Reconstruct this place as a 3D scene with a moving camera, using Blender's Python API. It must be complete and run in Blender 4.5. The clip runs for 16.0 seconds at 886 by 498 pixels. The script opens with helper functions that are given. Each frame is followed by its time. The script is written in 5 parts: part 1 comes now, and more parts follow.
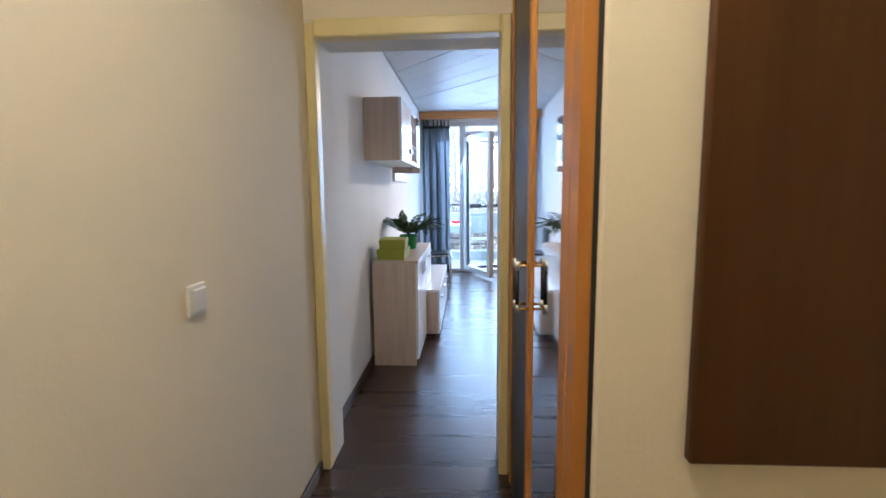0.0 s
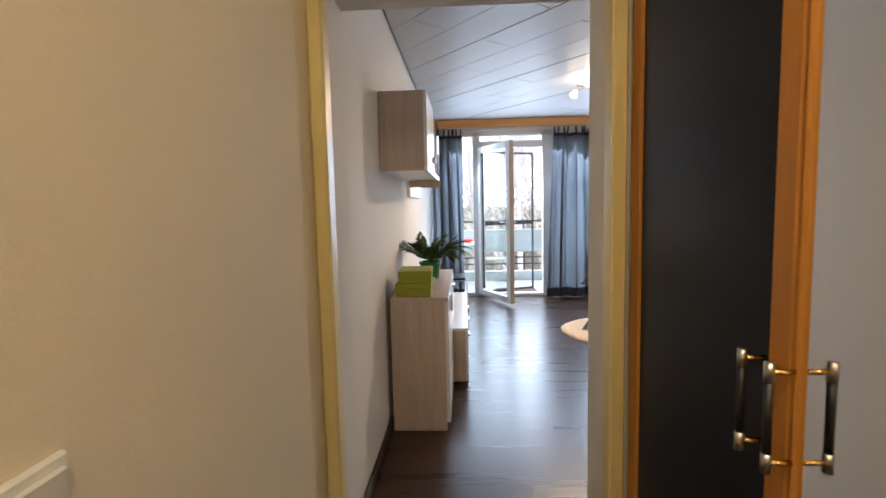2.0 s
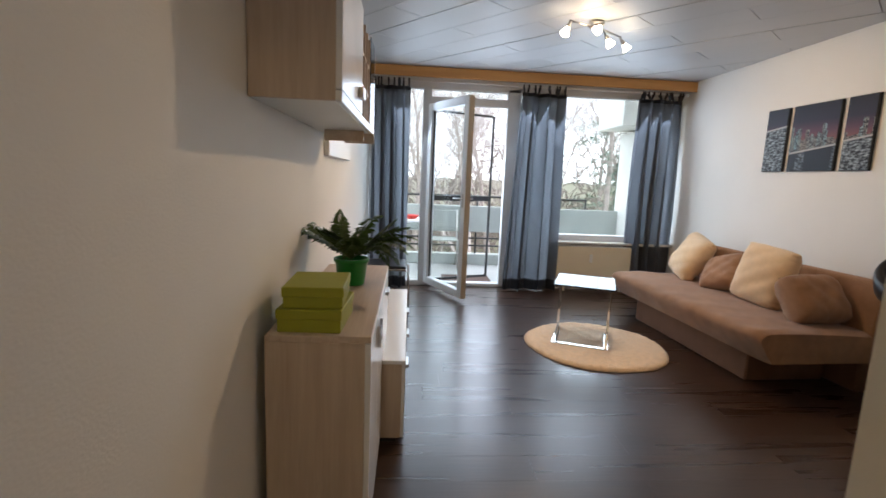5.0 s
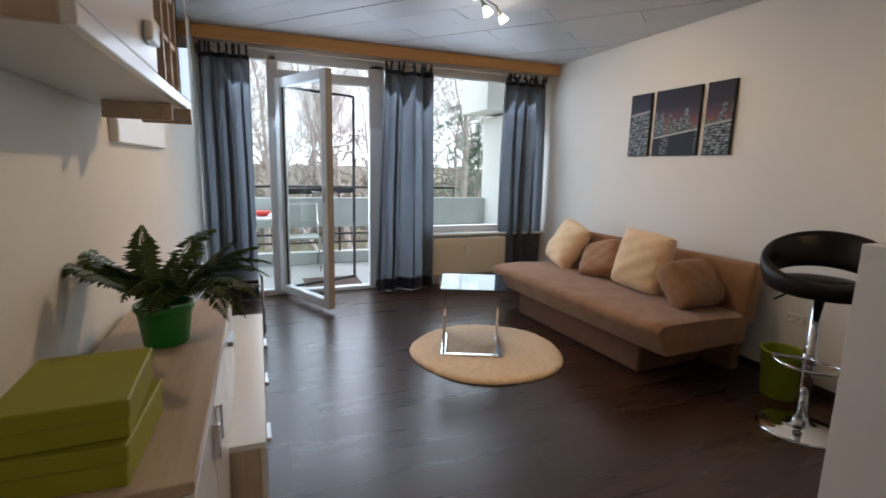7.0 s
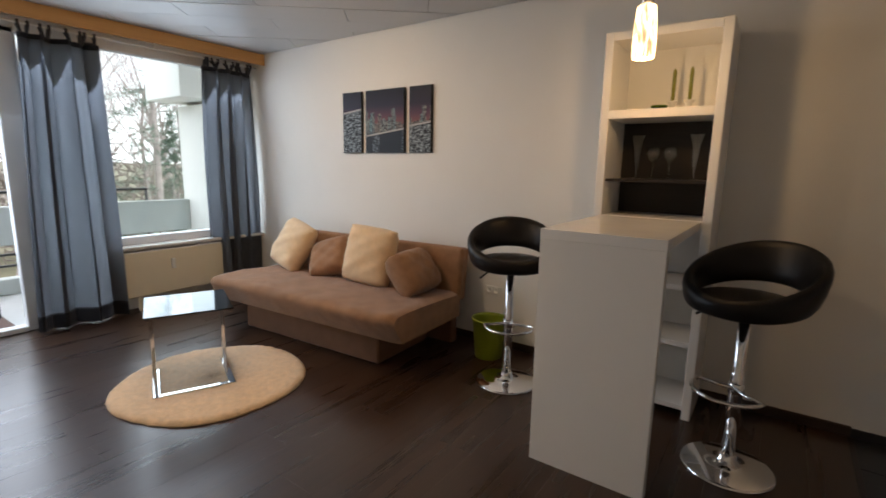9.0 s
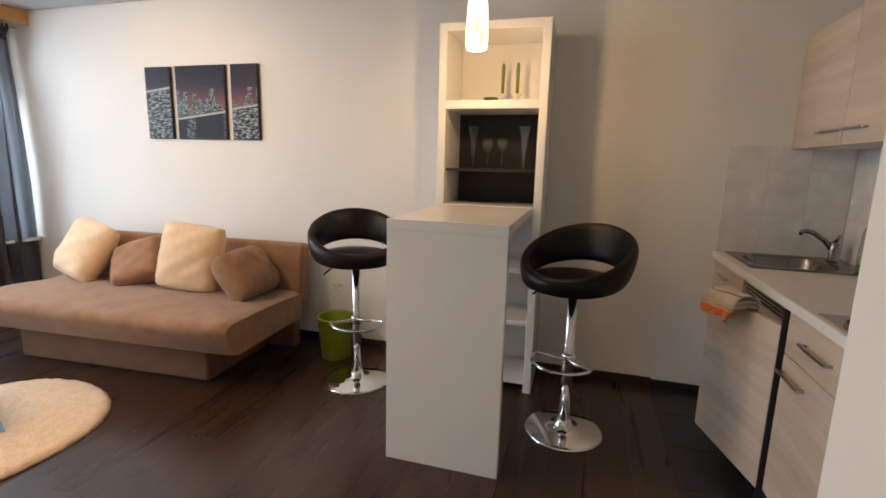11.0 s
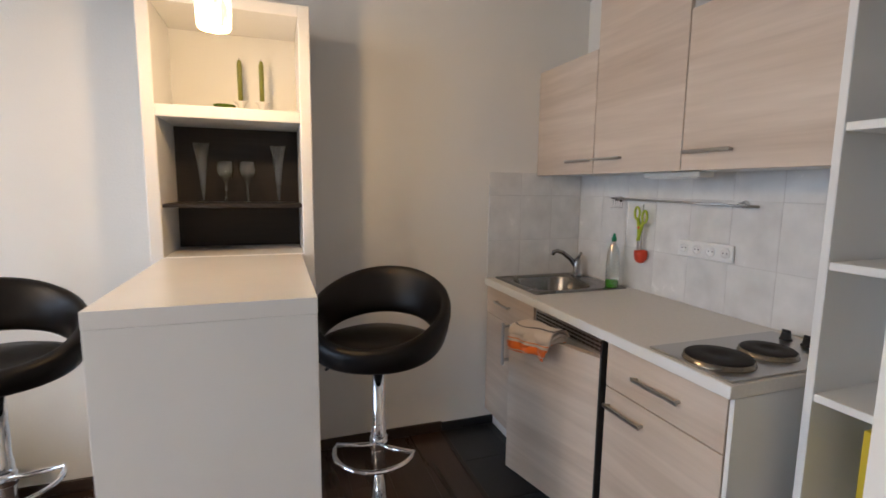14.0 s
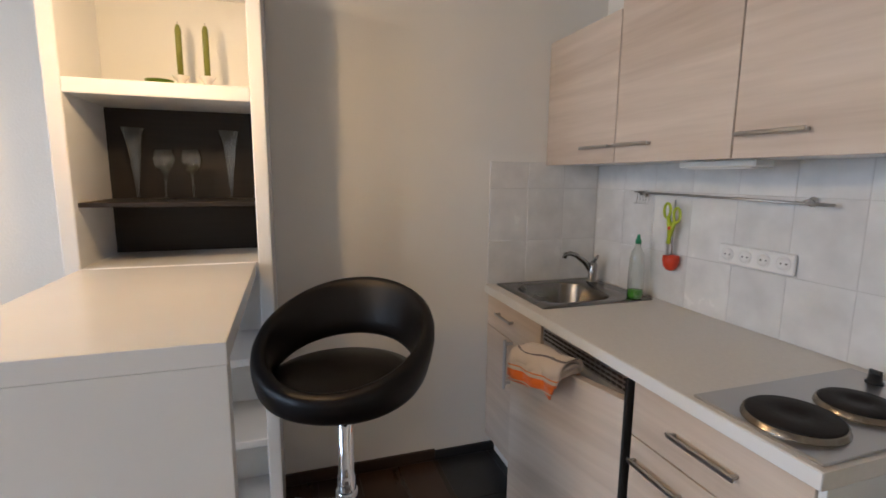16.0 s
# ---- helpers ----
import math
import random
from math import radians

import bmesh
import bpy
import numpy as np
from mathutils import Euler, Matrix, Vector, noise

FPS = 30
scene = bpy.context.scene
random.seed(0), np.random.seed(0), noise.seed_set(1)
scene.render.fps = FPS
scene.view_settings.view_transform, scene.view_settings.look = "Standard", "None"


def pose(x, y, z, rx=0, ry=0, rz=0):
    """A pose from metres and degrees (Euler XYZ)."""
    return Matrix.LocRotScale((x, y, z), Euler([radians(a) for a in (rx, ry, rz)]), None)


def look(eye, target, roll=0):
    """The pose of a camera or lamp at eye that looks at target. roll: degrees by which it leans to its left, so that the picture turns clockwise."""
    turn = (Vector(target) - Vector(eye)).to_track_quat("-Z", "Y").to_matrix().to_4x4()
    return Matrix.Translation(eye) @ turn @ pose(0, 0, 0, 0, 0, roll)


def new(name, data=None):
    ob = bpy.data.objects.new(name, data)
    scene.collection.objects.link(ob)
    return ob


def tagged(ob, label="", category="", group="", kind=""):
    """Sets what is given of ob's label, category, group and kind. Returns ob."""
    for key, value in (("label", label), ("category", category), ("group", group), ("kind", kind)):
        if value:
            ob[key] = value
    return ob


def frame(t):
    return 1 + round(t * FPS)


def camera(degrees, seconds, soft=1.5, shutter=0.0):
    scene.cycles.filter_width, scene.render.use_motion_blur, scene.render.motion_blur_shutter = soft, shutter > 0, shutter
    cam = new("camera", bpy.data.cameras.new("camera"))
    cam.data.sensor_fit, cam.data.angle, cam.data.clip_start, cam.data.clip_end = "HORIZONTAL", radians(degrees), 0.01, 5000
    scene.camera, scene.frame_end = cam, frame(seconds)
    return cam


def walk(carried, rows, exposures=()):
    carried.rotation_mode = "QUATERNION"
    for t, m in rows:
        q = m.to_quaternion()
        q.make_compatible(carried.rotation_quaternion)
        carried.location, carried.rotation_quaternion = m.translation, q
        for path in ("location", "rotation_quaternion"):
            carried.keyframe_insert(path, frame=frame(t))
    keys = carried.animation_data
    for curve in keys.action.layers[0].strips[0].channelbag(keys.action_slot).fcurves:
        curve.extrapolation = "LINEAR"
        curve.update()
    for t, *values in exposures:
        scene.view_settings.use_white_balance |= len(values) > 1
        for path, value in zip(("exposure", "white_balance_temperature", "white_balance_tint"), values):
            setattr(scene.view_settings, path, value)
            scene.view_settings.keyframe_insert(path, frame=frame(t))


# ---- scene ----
cam = camera(86.3, 16.0, soft=1.6, shutter=0.3)
PATH = [
    (0, (0.747, -2.098, 1.323), (0.64, -0.115, 1.079), -0.5),
    (0.5, (0.675, -1.996, 1.326), (0.469, -0.025, 1.056), -0.1),
    (1, (0.621, -1.775, 1.33), (0.265, 0.181, 1.112), -0.1),
    (1.5, (0.564, -1.598, 1.326), (0.283, 0.368, 1.088), -0.3),
    (2, (0.477, -1.363, 1.339), (0.383, 0.627, 1.16), -1.3),
    (2.5, (0.458, -1.182, 1.32), (0.442, 0.803, 1.074), -1.2),
    (3, (0.465, -0.938, 1.322), (0.35, 1.043, 1.073), 0.2),
    (5.5, (0.483, 0.043, 1.349), (0.788, 1.995, 1.035), 1.9),
    (6, (0.456, 0.213, 1.37), (0.95, 2.124, 1.044), 0.1),
    (6.5, (0.461, 0.349, 1.371), (1.026, 2.235, 1.015), 0.9),
    (7, (0.498, 0.509, 1.365), (1.214, 2.344, 1.022), 1.4),
    (7.5, (0.515, 0.588, 1.362), (1.445, 2.317, 0.98), 1.9),
    (8, (0.539, 0.648, 1.386), (1.735, 2.206, 1.011), 0.7),
    (8.5, (0.568, 0.677, 1.386), (2.014, 2.016, 1.042), 0.9),
    (9, (0.558, 0.673, 1.391), (2.164, 1.814, 1.048), 1.0),
    (9.5, (0.539, 0.674, 1.383), (2.28, 1.596, 1.041), 1.0),
    (12, (0.834, 0.934, 1.364), (2.806, 0.993, 1.038), 0.9),
    (12.5, (0.933, 1.07, 1.399), (2.881, 0.723, 1.105), -0.0),
    (13, (1.004, 1.126, 1.423), (2.912, 0.598, 1.141), -0.2),
    (13.5, (1.1, 1.139, 1.427), (2.995, 0.568, 1.134), -0.5),
    (14, (1.266, 1.102, 1.418), (3.137, 0.444, 1.159), 0.7),
    (14.5, (1.372, 1.043, 1.43), (3.193, 0.272, 1.133), 1.0),
    (15, (1.48, 0.994, 1.435), (3.298, 0.21, 1.155), 1.2),
    (15.5, (1.572, 0.932, 1.437), (3.403, 0.179, 1.157), 1.2),
    (16, (1.605, 0.886, 1.433), (3.485, 0.276, 1.129), 0.5),
]
EXPOSURES = [(0.0, 1.82, 4650, 12), (0.6, 1.80, 5050, 12), (1.6, 1.64, 5550, 13), (3.0, 1.52, 6000, 14), (4.2, 1.17, 6050, 13), (5.5, 0.84, 6050, 13), (7.0, 0.60, 6050, 13), (8.0, 0.66, 6000, 13), (9.0, 0.77, 6300, 13), (9.5, 1.04, 6400, 13), (12.0, 1.60, 5900, 12), (13.0, 1.71, 5600, 11), (14.0, 1.82, 5500, 11), (16.0, 1.83, 5450, 11)]
walk(cam, [(t, look(eye, target, roll)) for t, eye, target, roll in PATH], EXPOSURES)

# ---- world and lights ----
world = bpy.data.worlds.new("world")
scene.world = world
world.use_nodes = True
_wn = world.node_tree.nodes
_bg = _wn["Background"]
_sky = _wn.new("ShaderNodeTexSky")
_sky.sky_type = "NISHITA"
_sky.sun_disc = False
_sky.sun_elevation = radians(45)
_sky.sun_rotation = radians(60)
_sky.dust_density = 1.5
_sky.air_density = 1.2
# a bright cloud layer lies over the clear sky
_cloud = _wn.new("ShaderNodeTexNoise")
_cloud.inputs["Scale"].default_value = 1.6
_cloud.inputs["Detail"].default_value = 6
_cr = _wn.new("ShaderNodeMapRange")
_cr.inputs["To Min"].default_value = 12.0
_cr.inputs["To Max"].default_value = 19.0
world.node_tree.links.new(_cloud.outputs["Fac"], _cr.inputs["Value"])
_cc = _wn.new("ShaderNodeVectorMath")
_cc.operation = "SCALE"
_cc.inputs[0].default_value = (0.93, 0.97, 1.0)
world.node_tree.links.new(_cr.outputs[0], _cc.inputs["Scale"])
_mx = _wn.new("ShaderNodeMix")
_mx.data_type = "RGBA"
_mx.inputs["Factor"].default_value = 0.75
world.node_tree.links.new(_sky.outputs[0], _mx.inputs["A"])
world.node_tree.links.new(_cc.outputs[0], _mx.inputs["B"])
world.node_tree.links.new(_mx.outputs["Result"], _bg.inputs[0])
_bg.inputs[1].default_value = 0.15

sun = new("sun", bpy.data.lights.new("sun", "SUN"))
sun.data.energy = 1.5
sun.data.angle = radians(14)
sun.data.color = (1.0, 0.96, 0.9)
sun.matrix_world = look((20, 12, 20), (0, 6, 0))


def lamp_light(name, kind, m, energy, color, size=0.05, spot=90):
    l = bpy.data.lights.new(name, kind)
    l.energy, l.color = energy, color
    if kind == "AREA":
        l.shape, l.size, l.size_y = "RECTANGLE", size[0], size[1]
    else:
        l.shadow_soft_size = size
    if kind == "SPOT":
        l.spot_size, l.spot_blend = radians(spot), 0.7
    ob = new(name, l)
    ob.matrix_world = m
    return ob


WARM = (1.0, 0.67, 0.36)
# daylight that comes in by the balcony front
lamp_light("window_daylight", "AREA", look((1.9, 5.72, 1.45), (1.9, 2.6, 0.05)), 36.0, (0.74, 0.87, 1.0), (3.3, 1.9))

# ---- materials ----


def mat(name, color, rough=0.5, metal=0.0, vary=0.06, scale=6.0, bump=0.0, bump_scale=60.0, spec=0.5, stretch=(1, 1, 1), coat=0.0, rand=0.0, sheen=0.0):
    m = bpy.data.materials.new(name)
    m.use_nodes = True
    nt = m.node_tree
    n, ln = nt.nodes, nt.links
    p = n["Principled BSDF"]
    p.inputs["Roughness"].default_value = rough
    p.inputs["Metallic"].default_value = metal
    p.inputs["Specular IOR Level"].default_value = spec
    p.inputs["Coat Weight"].default_value = coat
    p.inputs["Sheen Weight"].default_value = sheen
    tc = n.new("ShaderNodeTexCoord")
    mp = n.new("ShaderNodeMapping")
    mp.inputs["Scale"].default_value = stretch
    ln.new(tc.outputs["Object"], mp.inputs[0])
    if rand:
        # each piece shows its own stretch of the pattern
        info, far = n.new("ShaderNodeObjectInfo"), n.new("ShaderNodeVectorMath")
        far.operation = "SCALE"
        far.inputs[0].default_value = (37.0, 23.0, 51.0)
        ln.new(info.outputs["Random"], far.inputs["Scale"])
        ln.new(far.outputs[0], mp.inputs["Location"])
    big = n.new("ShaderNodeTexNoise")
    big.inputs["Scale"].default_value = scale
    big.inputs["Detail"].default_value = 5
    ln.new(mp.outputs[0], big.inputs["Vector"])
    ramp = n.new("ShaderNodeMapRange")
    ramp.inputs["From Min"].default_value = 0.25
    ramp.inputs["From Max"].default_value = 0.75
    ramp.inputs["To Min"].default_value = 1 - vary
    ramp.inputs["To Max"].default_value = 1 + vary
    ln.new(big.outputs["Fac"], ramp.inputs["Value"])
    val = ramp.outputs[0]
    if rand:
        oi = n.new("ShaderNodeObjectInfo")
        rr = n.new("ShaderNodeMapRange")
        rr.inputs["To Min"].default_value = 1 - rand
        rr.inputs["To Max"].default_value = 1 + rand
        ln.new(oi.outputs["Random"], rr.inputs["Value"])
        mu = n.new("ShaderNodeMath")
        mu.operation = "MULTIPLY"
        ln.new(val, mu.inputs[0])
        ln.new(rr.outputs[0], mu.inputs[1])
        val = mu.outputs[0]
    mix = n.new("ShaderNodeVectorMath")
    mix.operation = "SCALE"
    mix.inputs[0].default_value = color
    ln.new(val, mix.inputs["Scale"])
    ln.new(mix.outputs[0], p.inputs["Base Color"])
    rgh = n.new("ShaderNodeMapRange")
    rgh.inputs["To Min"].default_value = max(0.02, rough - 0.06)
    rgh.inputs["To Max"].default_value = min(1.0, rough + 0.06)
    ln.new(big.outputs["Fac"], rgh.inputs["Value"])
    ln.new(rgh.outputs[0], p.inputs["Roughness"])
    if bump:
        fine = n.new("ShaderNodeTexNoise")
        fine.inputs["Scale"].default_value = bump_scale
        fine.inputs["Detail"].default_value = 4
        ln.new(mp.outputs[0], fine.inputs["Vector"])
        bp = n.new("ShaderNodeBump")
        bp.inputs["Strength"].default_value = bump
        bp.inputs["Distance"].default_value = 0.01
        ln.new(fine.outputs["Fac"], bp.inputs["Height"])
        ln.new(bp.outputs[0], p.inputs["Normal"])
    return m


def wood(name, light, dark, axis="x", rough=0.45, scale=1.0, rand=0.0, streak=0.55, spec=0.4):
    """Wood grain that runs along an axis of the object."""
    m = bpy.data.materials.new(name)
    m.use_nodes = True
    nt = m.node_tree
    n, ln = nt.nodes, nt.links
    p = n["Principled BSDF"]
    p.inputs["Specular IOR Level"].default_value = spec
    tc = n.new("ShaderNodeTexCoord")
    oi = n.new("ShaderNodeObjectInfo")
    off = n.new("ShaderNodeVectorMath")
    off.operation = "MULTIPLY_ADD"
    off.inputs[1].default_value = (1, 1, 1)
    ln.new(tc.outputs["Object"], off.inputs[0])
    sc = n.new("ShaderNodeVectorMath")
    sc.operation = "SCALE"
    sc.inputs[0].default_value = (7.0, 3.0, 5.0)
    ln.new(oi.outputs["Random"], sc.inputs["Scale"])
    ln.new(sc.outputs[0], off.inputs[2])
    mp = n.new("ShaderNodeMapping")
    s = {"x": (0.9, 14, 14), "y": (14, 0.9, 14), "z": (14, 14, 0.9)}[axis]
    mp.inputs["Scale"].default_value = tuple(v * scale for v in s)
    ln.new(off.outputs[0], mp.inputs[0])
    broad = n.new("ShaderNodeTexNoise")
    broad.inputs["Scale"].default_value = 1.0
    broad.inputs["Detail"].default_value = 6
    broad.inputs["Roughness"].default_value = 0.6
    broad.inputs["Distortion"].default_value = 0.6
    ln.new(mp.outputs[0], broad.inputs["Vector"])
    fine = n.new("ShaderNodeTexNoise")
    fine.inputs["Scale"].default_value = 7.0
    fine.inputs["Detail"].default_value = 3
    ln.new(mp.outputs[0], fine.inputs["Vector"])
    add = n.new("ShaderNodeMath")
    add.operation = "MULTIPLY_ADD"
    add.inputs[1].default_value = 0.35
    ln.new(fine.outputs["Fac"], add.inputs[0])
    ln.new(broad.outputs["Fac"], add.inputs[2])
    cr = n.new("ShaderNodeMapRange")
    cr.inputs["From Min"].default_value = 0.67 - streak * 0.4
    cr.inputs["From Max"].default_value = 0.67 + streak * 0.4
    ln.new(add.outputs[0], cr.inputs["Value"])
    mx = n.new("ShaderNodeMix")
    mx.data_type = "RGBA"
    mx.inputs["A"].default_value = (*dark, 1)
    mx.inputs["B"].default_value = (*light, 1)
    ln.new(cr.outputs[0], mx.inputs["Factor"])
    col = mx.outputs["Result"]
    if rand:
        rr = n.new("ShaderNodeMapRange")
        rr.inputs["To Min"].default_value = 1 - rand
        rr.inputs["To Max"].default_value = 1 + rand
        ln.new(oi.outputs["Random"], rr.inputs["Value"])
        vm = n.new("ShaderNodeVectorMath")
        vm.operation = "SCALE"
        ln.new(col, vm.inputs[0])
        ln.new(rr.outputs[0], vm.inputs["Scale"])
        col = vm.outputs[0]
    ln.new(col, p.inputs["Base Color"])
    rg = n.new("ShaderNodeMapRange")
    rg.inputs["To Min"].default_value = rough - 0.08
    rg.inputs["To Max"].default_value = rough + 0.1
    ln.new(broad.outputs["Fac"], rg.inputs["Value"])
    ln.new(rg.outputs[0], p.inputs["Roughness"])
    bp = n.new("ShaderNodeBump")
    bp.inputs["Strength"].default_value = 0.12
    bp.inputs["Distance"].default_value = 0.004
    ln.new(fine.outputs["Fac"], bp.inputs["Height"])
    ln.new(bp.outputs[0], p.inputs["Normal"])
    return m


def glass(name, tint=(1, 1, 1), rough=0.0, clear=0.9, base=0.022, power=5.0):
    """Clear thin glass: see-through with a Fresnel sheen."""
    m = bpy.data.materials.new(name)
    m.use_nodes = True
    n, ln = m.node_tree.nodes, m.node_tree.links
    n.remove(n["Principled BSDF"])
    out = n["Material Output"]
    tr = n.new("ShaderNodeBsdfTransparent")
    tr.inputs[0].default_value = (*[v * clear for v in tint], 1)
    gl = n.new("ShaderNodeBsdfGlossy")
    gl.inputs["Roughness"].default_value = rough
    lw = n.new("ShaderNodeLayerWeight")
    pw = n.new("ShaderNodeMath")
    pw.operation = "POWER"
    pw.inputs[1].default_value = power
    ln.new(lw.outputs["Facing"], pw.inputs[0])
    fr = n.new("ShaderNodeMath")
    fr.operation = "MULTIPLY_ADD"
    fr.inputs[1].default_value = 0.8
    fr.inputs[2].default_value = base
    ln.new(pw.outputs[0], fr.inputs[0])
    mx = n.new("ShaderNodeMixShader")
    ln.new(fr.outputs[0], mx.inputs[0])
    ln.new(tr.outputs[0], mx.inputs[1])
    ln.new(gl.outputs[0], mx.inputs[2])
    ln.new(mx.outputs[0], out.inputs[0])
    return m


def glow(name, color, strength):
    m = bpy.data.materials.new(name)
    m.use_nodes = True
    p = m.node_tree.nodes["Principled BSDF"]
    p.inputs["Base Color"].default_value = (*color, 1)
    p.inputs["Emission Color"].default_value = (*color, 1)
    p.inputs["Emission Strength"].default_value = strength
    return m


def fabric(name, color, translucent=0.0, rough=0.95, vary=0.12, weave=350.0, sheen=0.3, nap=9.0, stripe=0.0):
    m = mat(name, color, rough, 0.0, vary, nap, 0.35, weave, 0.15, sheen=sheen)
    n, ln = m.node_tree.nodes, m.node_tree.links
    if translucent:
        p, out = n["Principled BSDF"], n["Material Output"]
        t = n.new("ShaderNodeBsdfTranslucent")
        t.inputs[0].default_value = (*color, 1)
        mx = n.new("ShaderNodeMixShader")
        mx.inputs[0].default_value = translucent
        ln.new(p.outputs[0], mx.inputs[1])
        ln.new(t.outputs[0], mx.inputs[2])
        ln.new(mx.outputs[0], out.inputs[0])
    return m


WALL = mat("wall_paint", (0.80, 0.785, 0.745), 0.85, vary=0.025, scale=1.7, bump=0.12, bump_scale=140, spec=0.25)
HALL = mat("hall_wall_paint", (0.82, 0.735, 0.545), 0.8, vary=0.03, scale=1.5, bump=0.08, bump_scale=120, spec=0.25)
CREAM = mat("cream_lacquer", (0.78, 0.66, 0.30), 0.35, vary=0.03, scale=3, bump=0.03, bump_scale=30)
CEIL = mat("ceiling_panel", (0.50, 0.50, 0.50), 0.42, vary=0.02, scale=2.2, bump=0.0, bump_scale=25, spec=0.5)
CEIL_GAP = mat("ceiling_joint", (0.25, 0.25, 0.25), 0.8)
FLOOR = wood("floor_laminate", (0.054, 0.026, 0.014), (0.022, 0.0105, 0.006), "x", 0.28, 0.8, rand=0.14, streak=0.85, spec=0.7)
SUBFLOOR = mat("floor_joint", (0.02, 0.014, 0.011), 0.8)
SKIRT = wood("skirting_dark", (0.06, 0.038, 0.028), (0.03, 0.019, 0.014), "y", 0.4)
DARKTILE = mat("dark_floor_tile", (0.022, 0.022, 0.024), 0.35, vary=0.25, scale=9, bump=0.05, bump_scale=40)
ASH = wood("light_ash", (0.62, 0.51, 0.40), (0.45, 0.34, 0.25), "z", 0.42, 0.9, streak=0.6)
ASH_H = wood("light_ash_lying", (0.71, 0.61, 0.51), (0.50, 0.405, 0.32), "x", 0.42, 0.5, streak=0.62)
ASH_Y = wood("light_ash_deep", (0.62, 0.51, 0.40), (0.45, 0.34, 0.25), "y", 0.40, 0.9, streak=0.6)
BEECH = wood("beech_orange", (0.62, 0.32, 0.10), (0.50, 0.24, 0.07), "x", 0.38, 0.8)
BEECH_Z = wood("beech_upright", (0.52, 0.24, 0.04), (0.42, 0.17, 0.025), "z", 0.45, 0.8, spec=0.2)
WHITE = mat("white_lacquer", (0.80, 0.80, 0.79), 0.22, vary=0.015, scale=3, spec=0.5)
WHITE_M = mat("white_melamine", (0.78, 0.78, 0.76), 0.4, vary=0.02, scale=4, bump=0.03, bump_scale=200)
PLASTIC = mat("white_plastic", (0.80, 0.79, 0.74), 0.35, vary=0.02)
PVC = mat("window_plastic", (0.74, 0.75, 0.76), 0.35, vary=0.03, scale=4)
SINK = mat("sink_steel", (0.24, 0.225, 0.205), 0.26, 1.0, 0.04, 10)
CHROME = mat("chrome", (0.82, 0.82, 0.83), 0.07, 1.0, 0.02, 10)
STEEL = mat("brushed_steel", (0.50, 0.49, 0.48), 0.30, 1.0, 0.03, 8)
BRASS = mat("brass", (0.78, 0.52, 0.18), 0.18, 1.0, 0.05, 20)
BLACK = mat("black_leather", (0.008, 0.007, 0.007), 0.36, vary=0.2, scale=12, bump=0.10, bump_scale=260, spec=0.25)
BLACKP = mat("black_plastic", (0.014, 0.014, 0.015), 0.4, vary=0.15, scale=12)
NAVY = mat("dark_lacquer_panel", (0.008, 0.010, 0.016), 0.33, vary=0.1, scale=3, spec=0.14)
BROWNP = wood("dark_brown_panel", (0.105, 0.042, 0.010), (0.045, 0.017, 0.004), "z", 0.20, 0.5, streak=1.2, spec=0.25)
MIRROR = mat("mirror_glass", (0.86, 0.87, 0.87), 0.01, 1.0, 0.0, 1)
GLASS = glass("window_glass", (0.97, 1.0, 0.99), clear=0.97)
TABLEGLASS = mat("black_table_glass", (0.010, 0.011, 0.011), 0.03, vary=0.0, spec=0.8)
WINEGLASS = glass("drinking_glass", (0.96, 0.97, 0.96), clear=0.97, base=0.07, power=3.6)
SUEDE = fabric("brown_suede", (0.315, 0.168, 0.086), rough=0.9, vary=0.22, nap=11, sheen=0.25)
# the sofa's suede with the shade beneath the seat put into its colour
SUEDE_SHADED = fabric("brown_suede_shaded", (0.19, 0.098, 0.055), rough=0.9, vary=0.12, nap=10, sheen=0.1)
BEIGE = fabric("beige_cushion", (0.82, 0.60, 0.37), vary=0.06, nap=20)
TAN = fabric("tan_cushion", (0.36, 0.19, 0.10), vary=0.08, nap=18)
RUG = mat("cream_shag", (0.80, 0.59, 0.38), 1.0, vary=0.14, scale=30, bump=1.0, bump_scale=140, spec=0.1, sheen=0.4)
CURTAIN = fabric("blue_grey_curtain", (0.27, 0.285, 0.315), translucent=0.58, vary=0.10, nap=5, weave=500, sheen=0.2)
CURTAIN_D = fabric("dark_grey_curtain_band", (0.055, 0.055, 0.062), translucent=0.1, vary=0.1)
LIME = mat("lime_cardboard", (0.28, 0.29, 0.012), 0.6, vary=0.05, scale=12, bump=0.05, bump_scale=120)
LIMEP = mat("lime_plastic", (0.27, 0.33, 0.016), 0.35, vary=0.04)
POTG = mat("green_pot", (0.02, 0.24, 0.035), 0.3, vary=0.05)
LEAF = mat("fern_leaf", (0.045, 0.080, 0.011), 0.5, vary=0.3, scale=18, spec=0.3)
SOIL = mat("soil", (0.03, 0.02, 0.013), 0.95, vary=0.3, scale=40, bump=0.8)
TILE = mat("marbled_wall_tile", (0.72, 0.715, 0.70), 0.25, vary=0.10, scale=11, bump=0.03, bump_scale=30, rand=0.05)
GROUT = mat("tile_grout", (0.58, 0.57, 0.55), 0.9, bump=0.1)
WORKTOP = mat("white_worktop", (0.74, 0.71, 0.66), 0.42, vary=0.04, scale=90, bump=0.05, bump_scale=300)
DARKWOOD = wood("wenge_back", (0.020, 0.014, 0.011), (0.008, 0.006, 0.005), "y", 0.5)
CONCRETE = mat("balcony_concrete", (0.44, 0.47, 0.45), 0.9, vary=0.1, scale=3, bump=0.3, bump_scale=60)
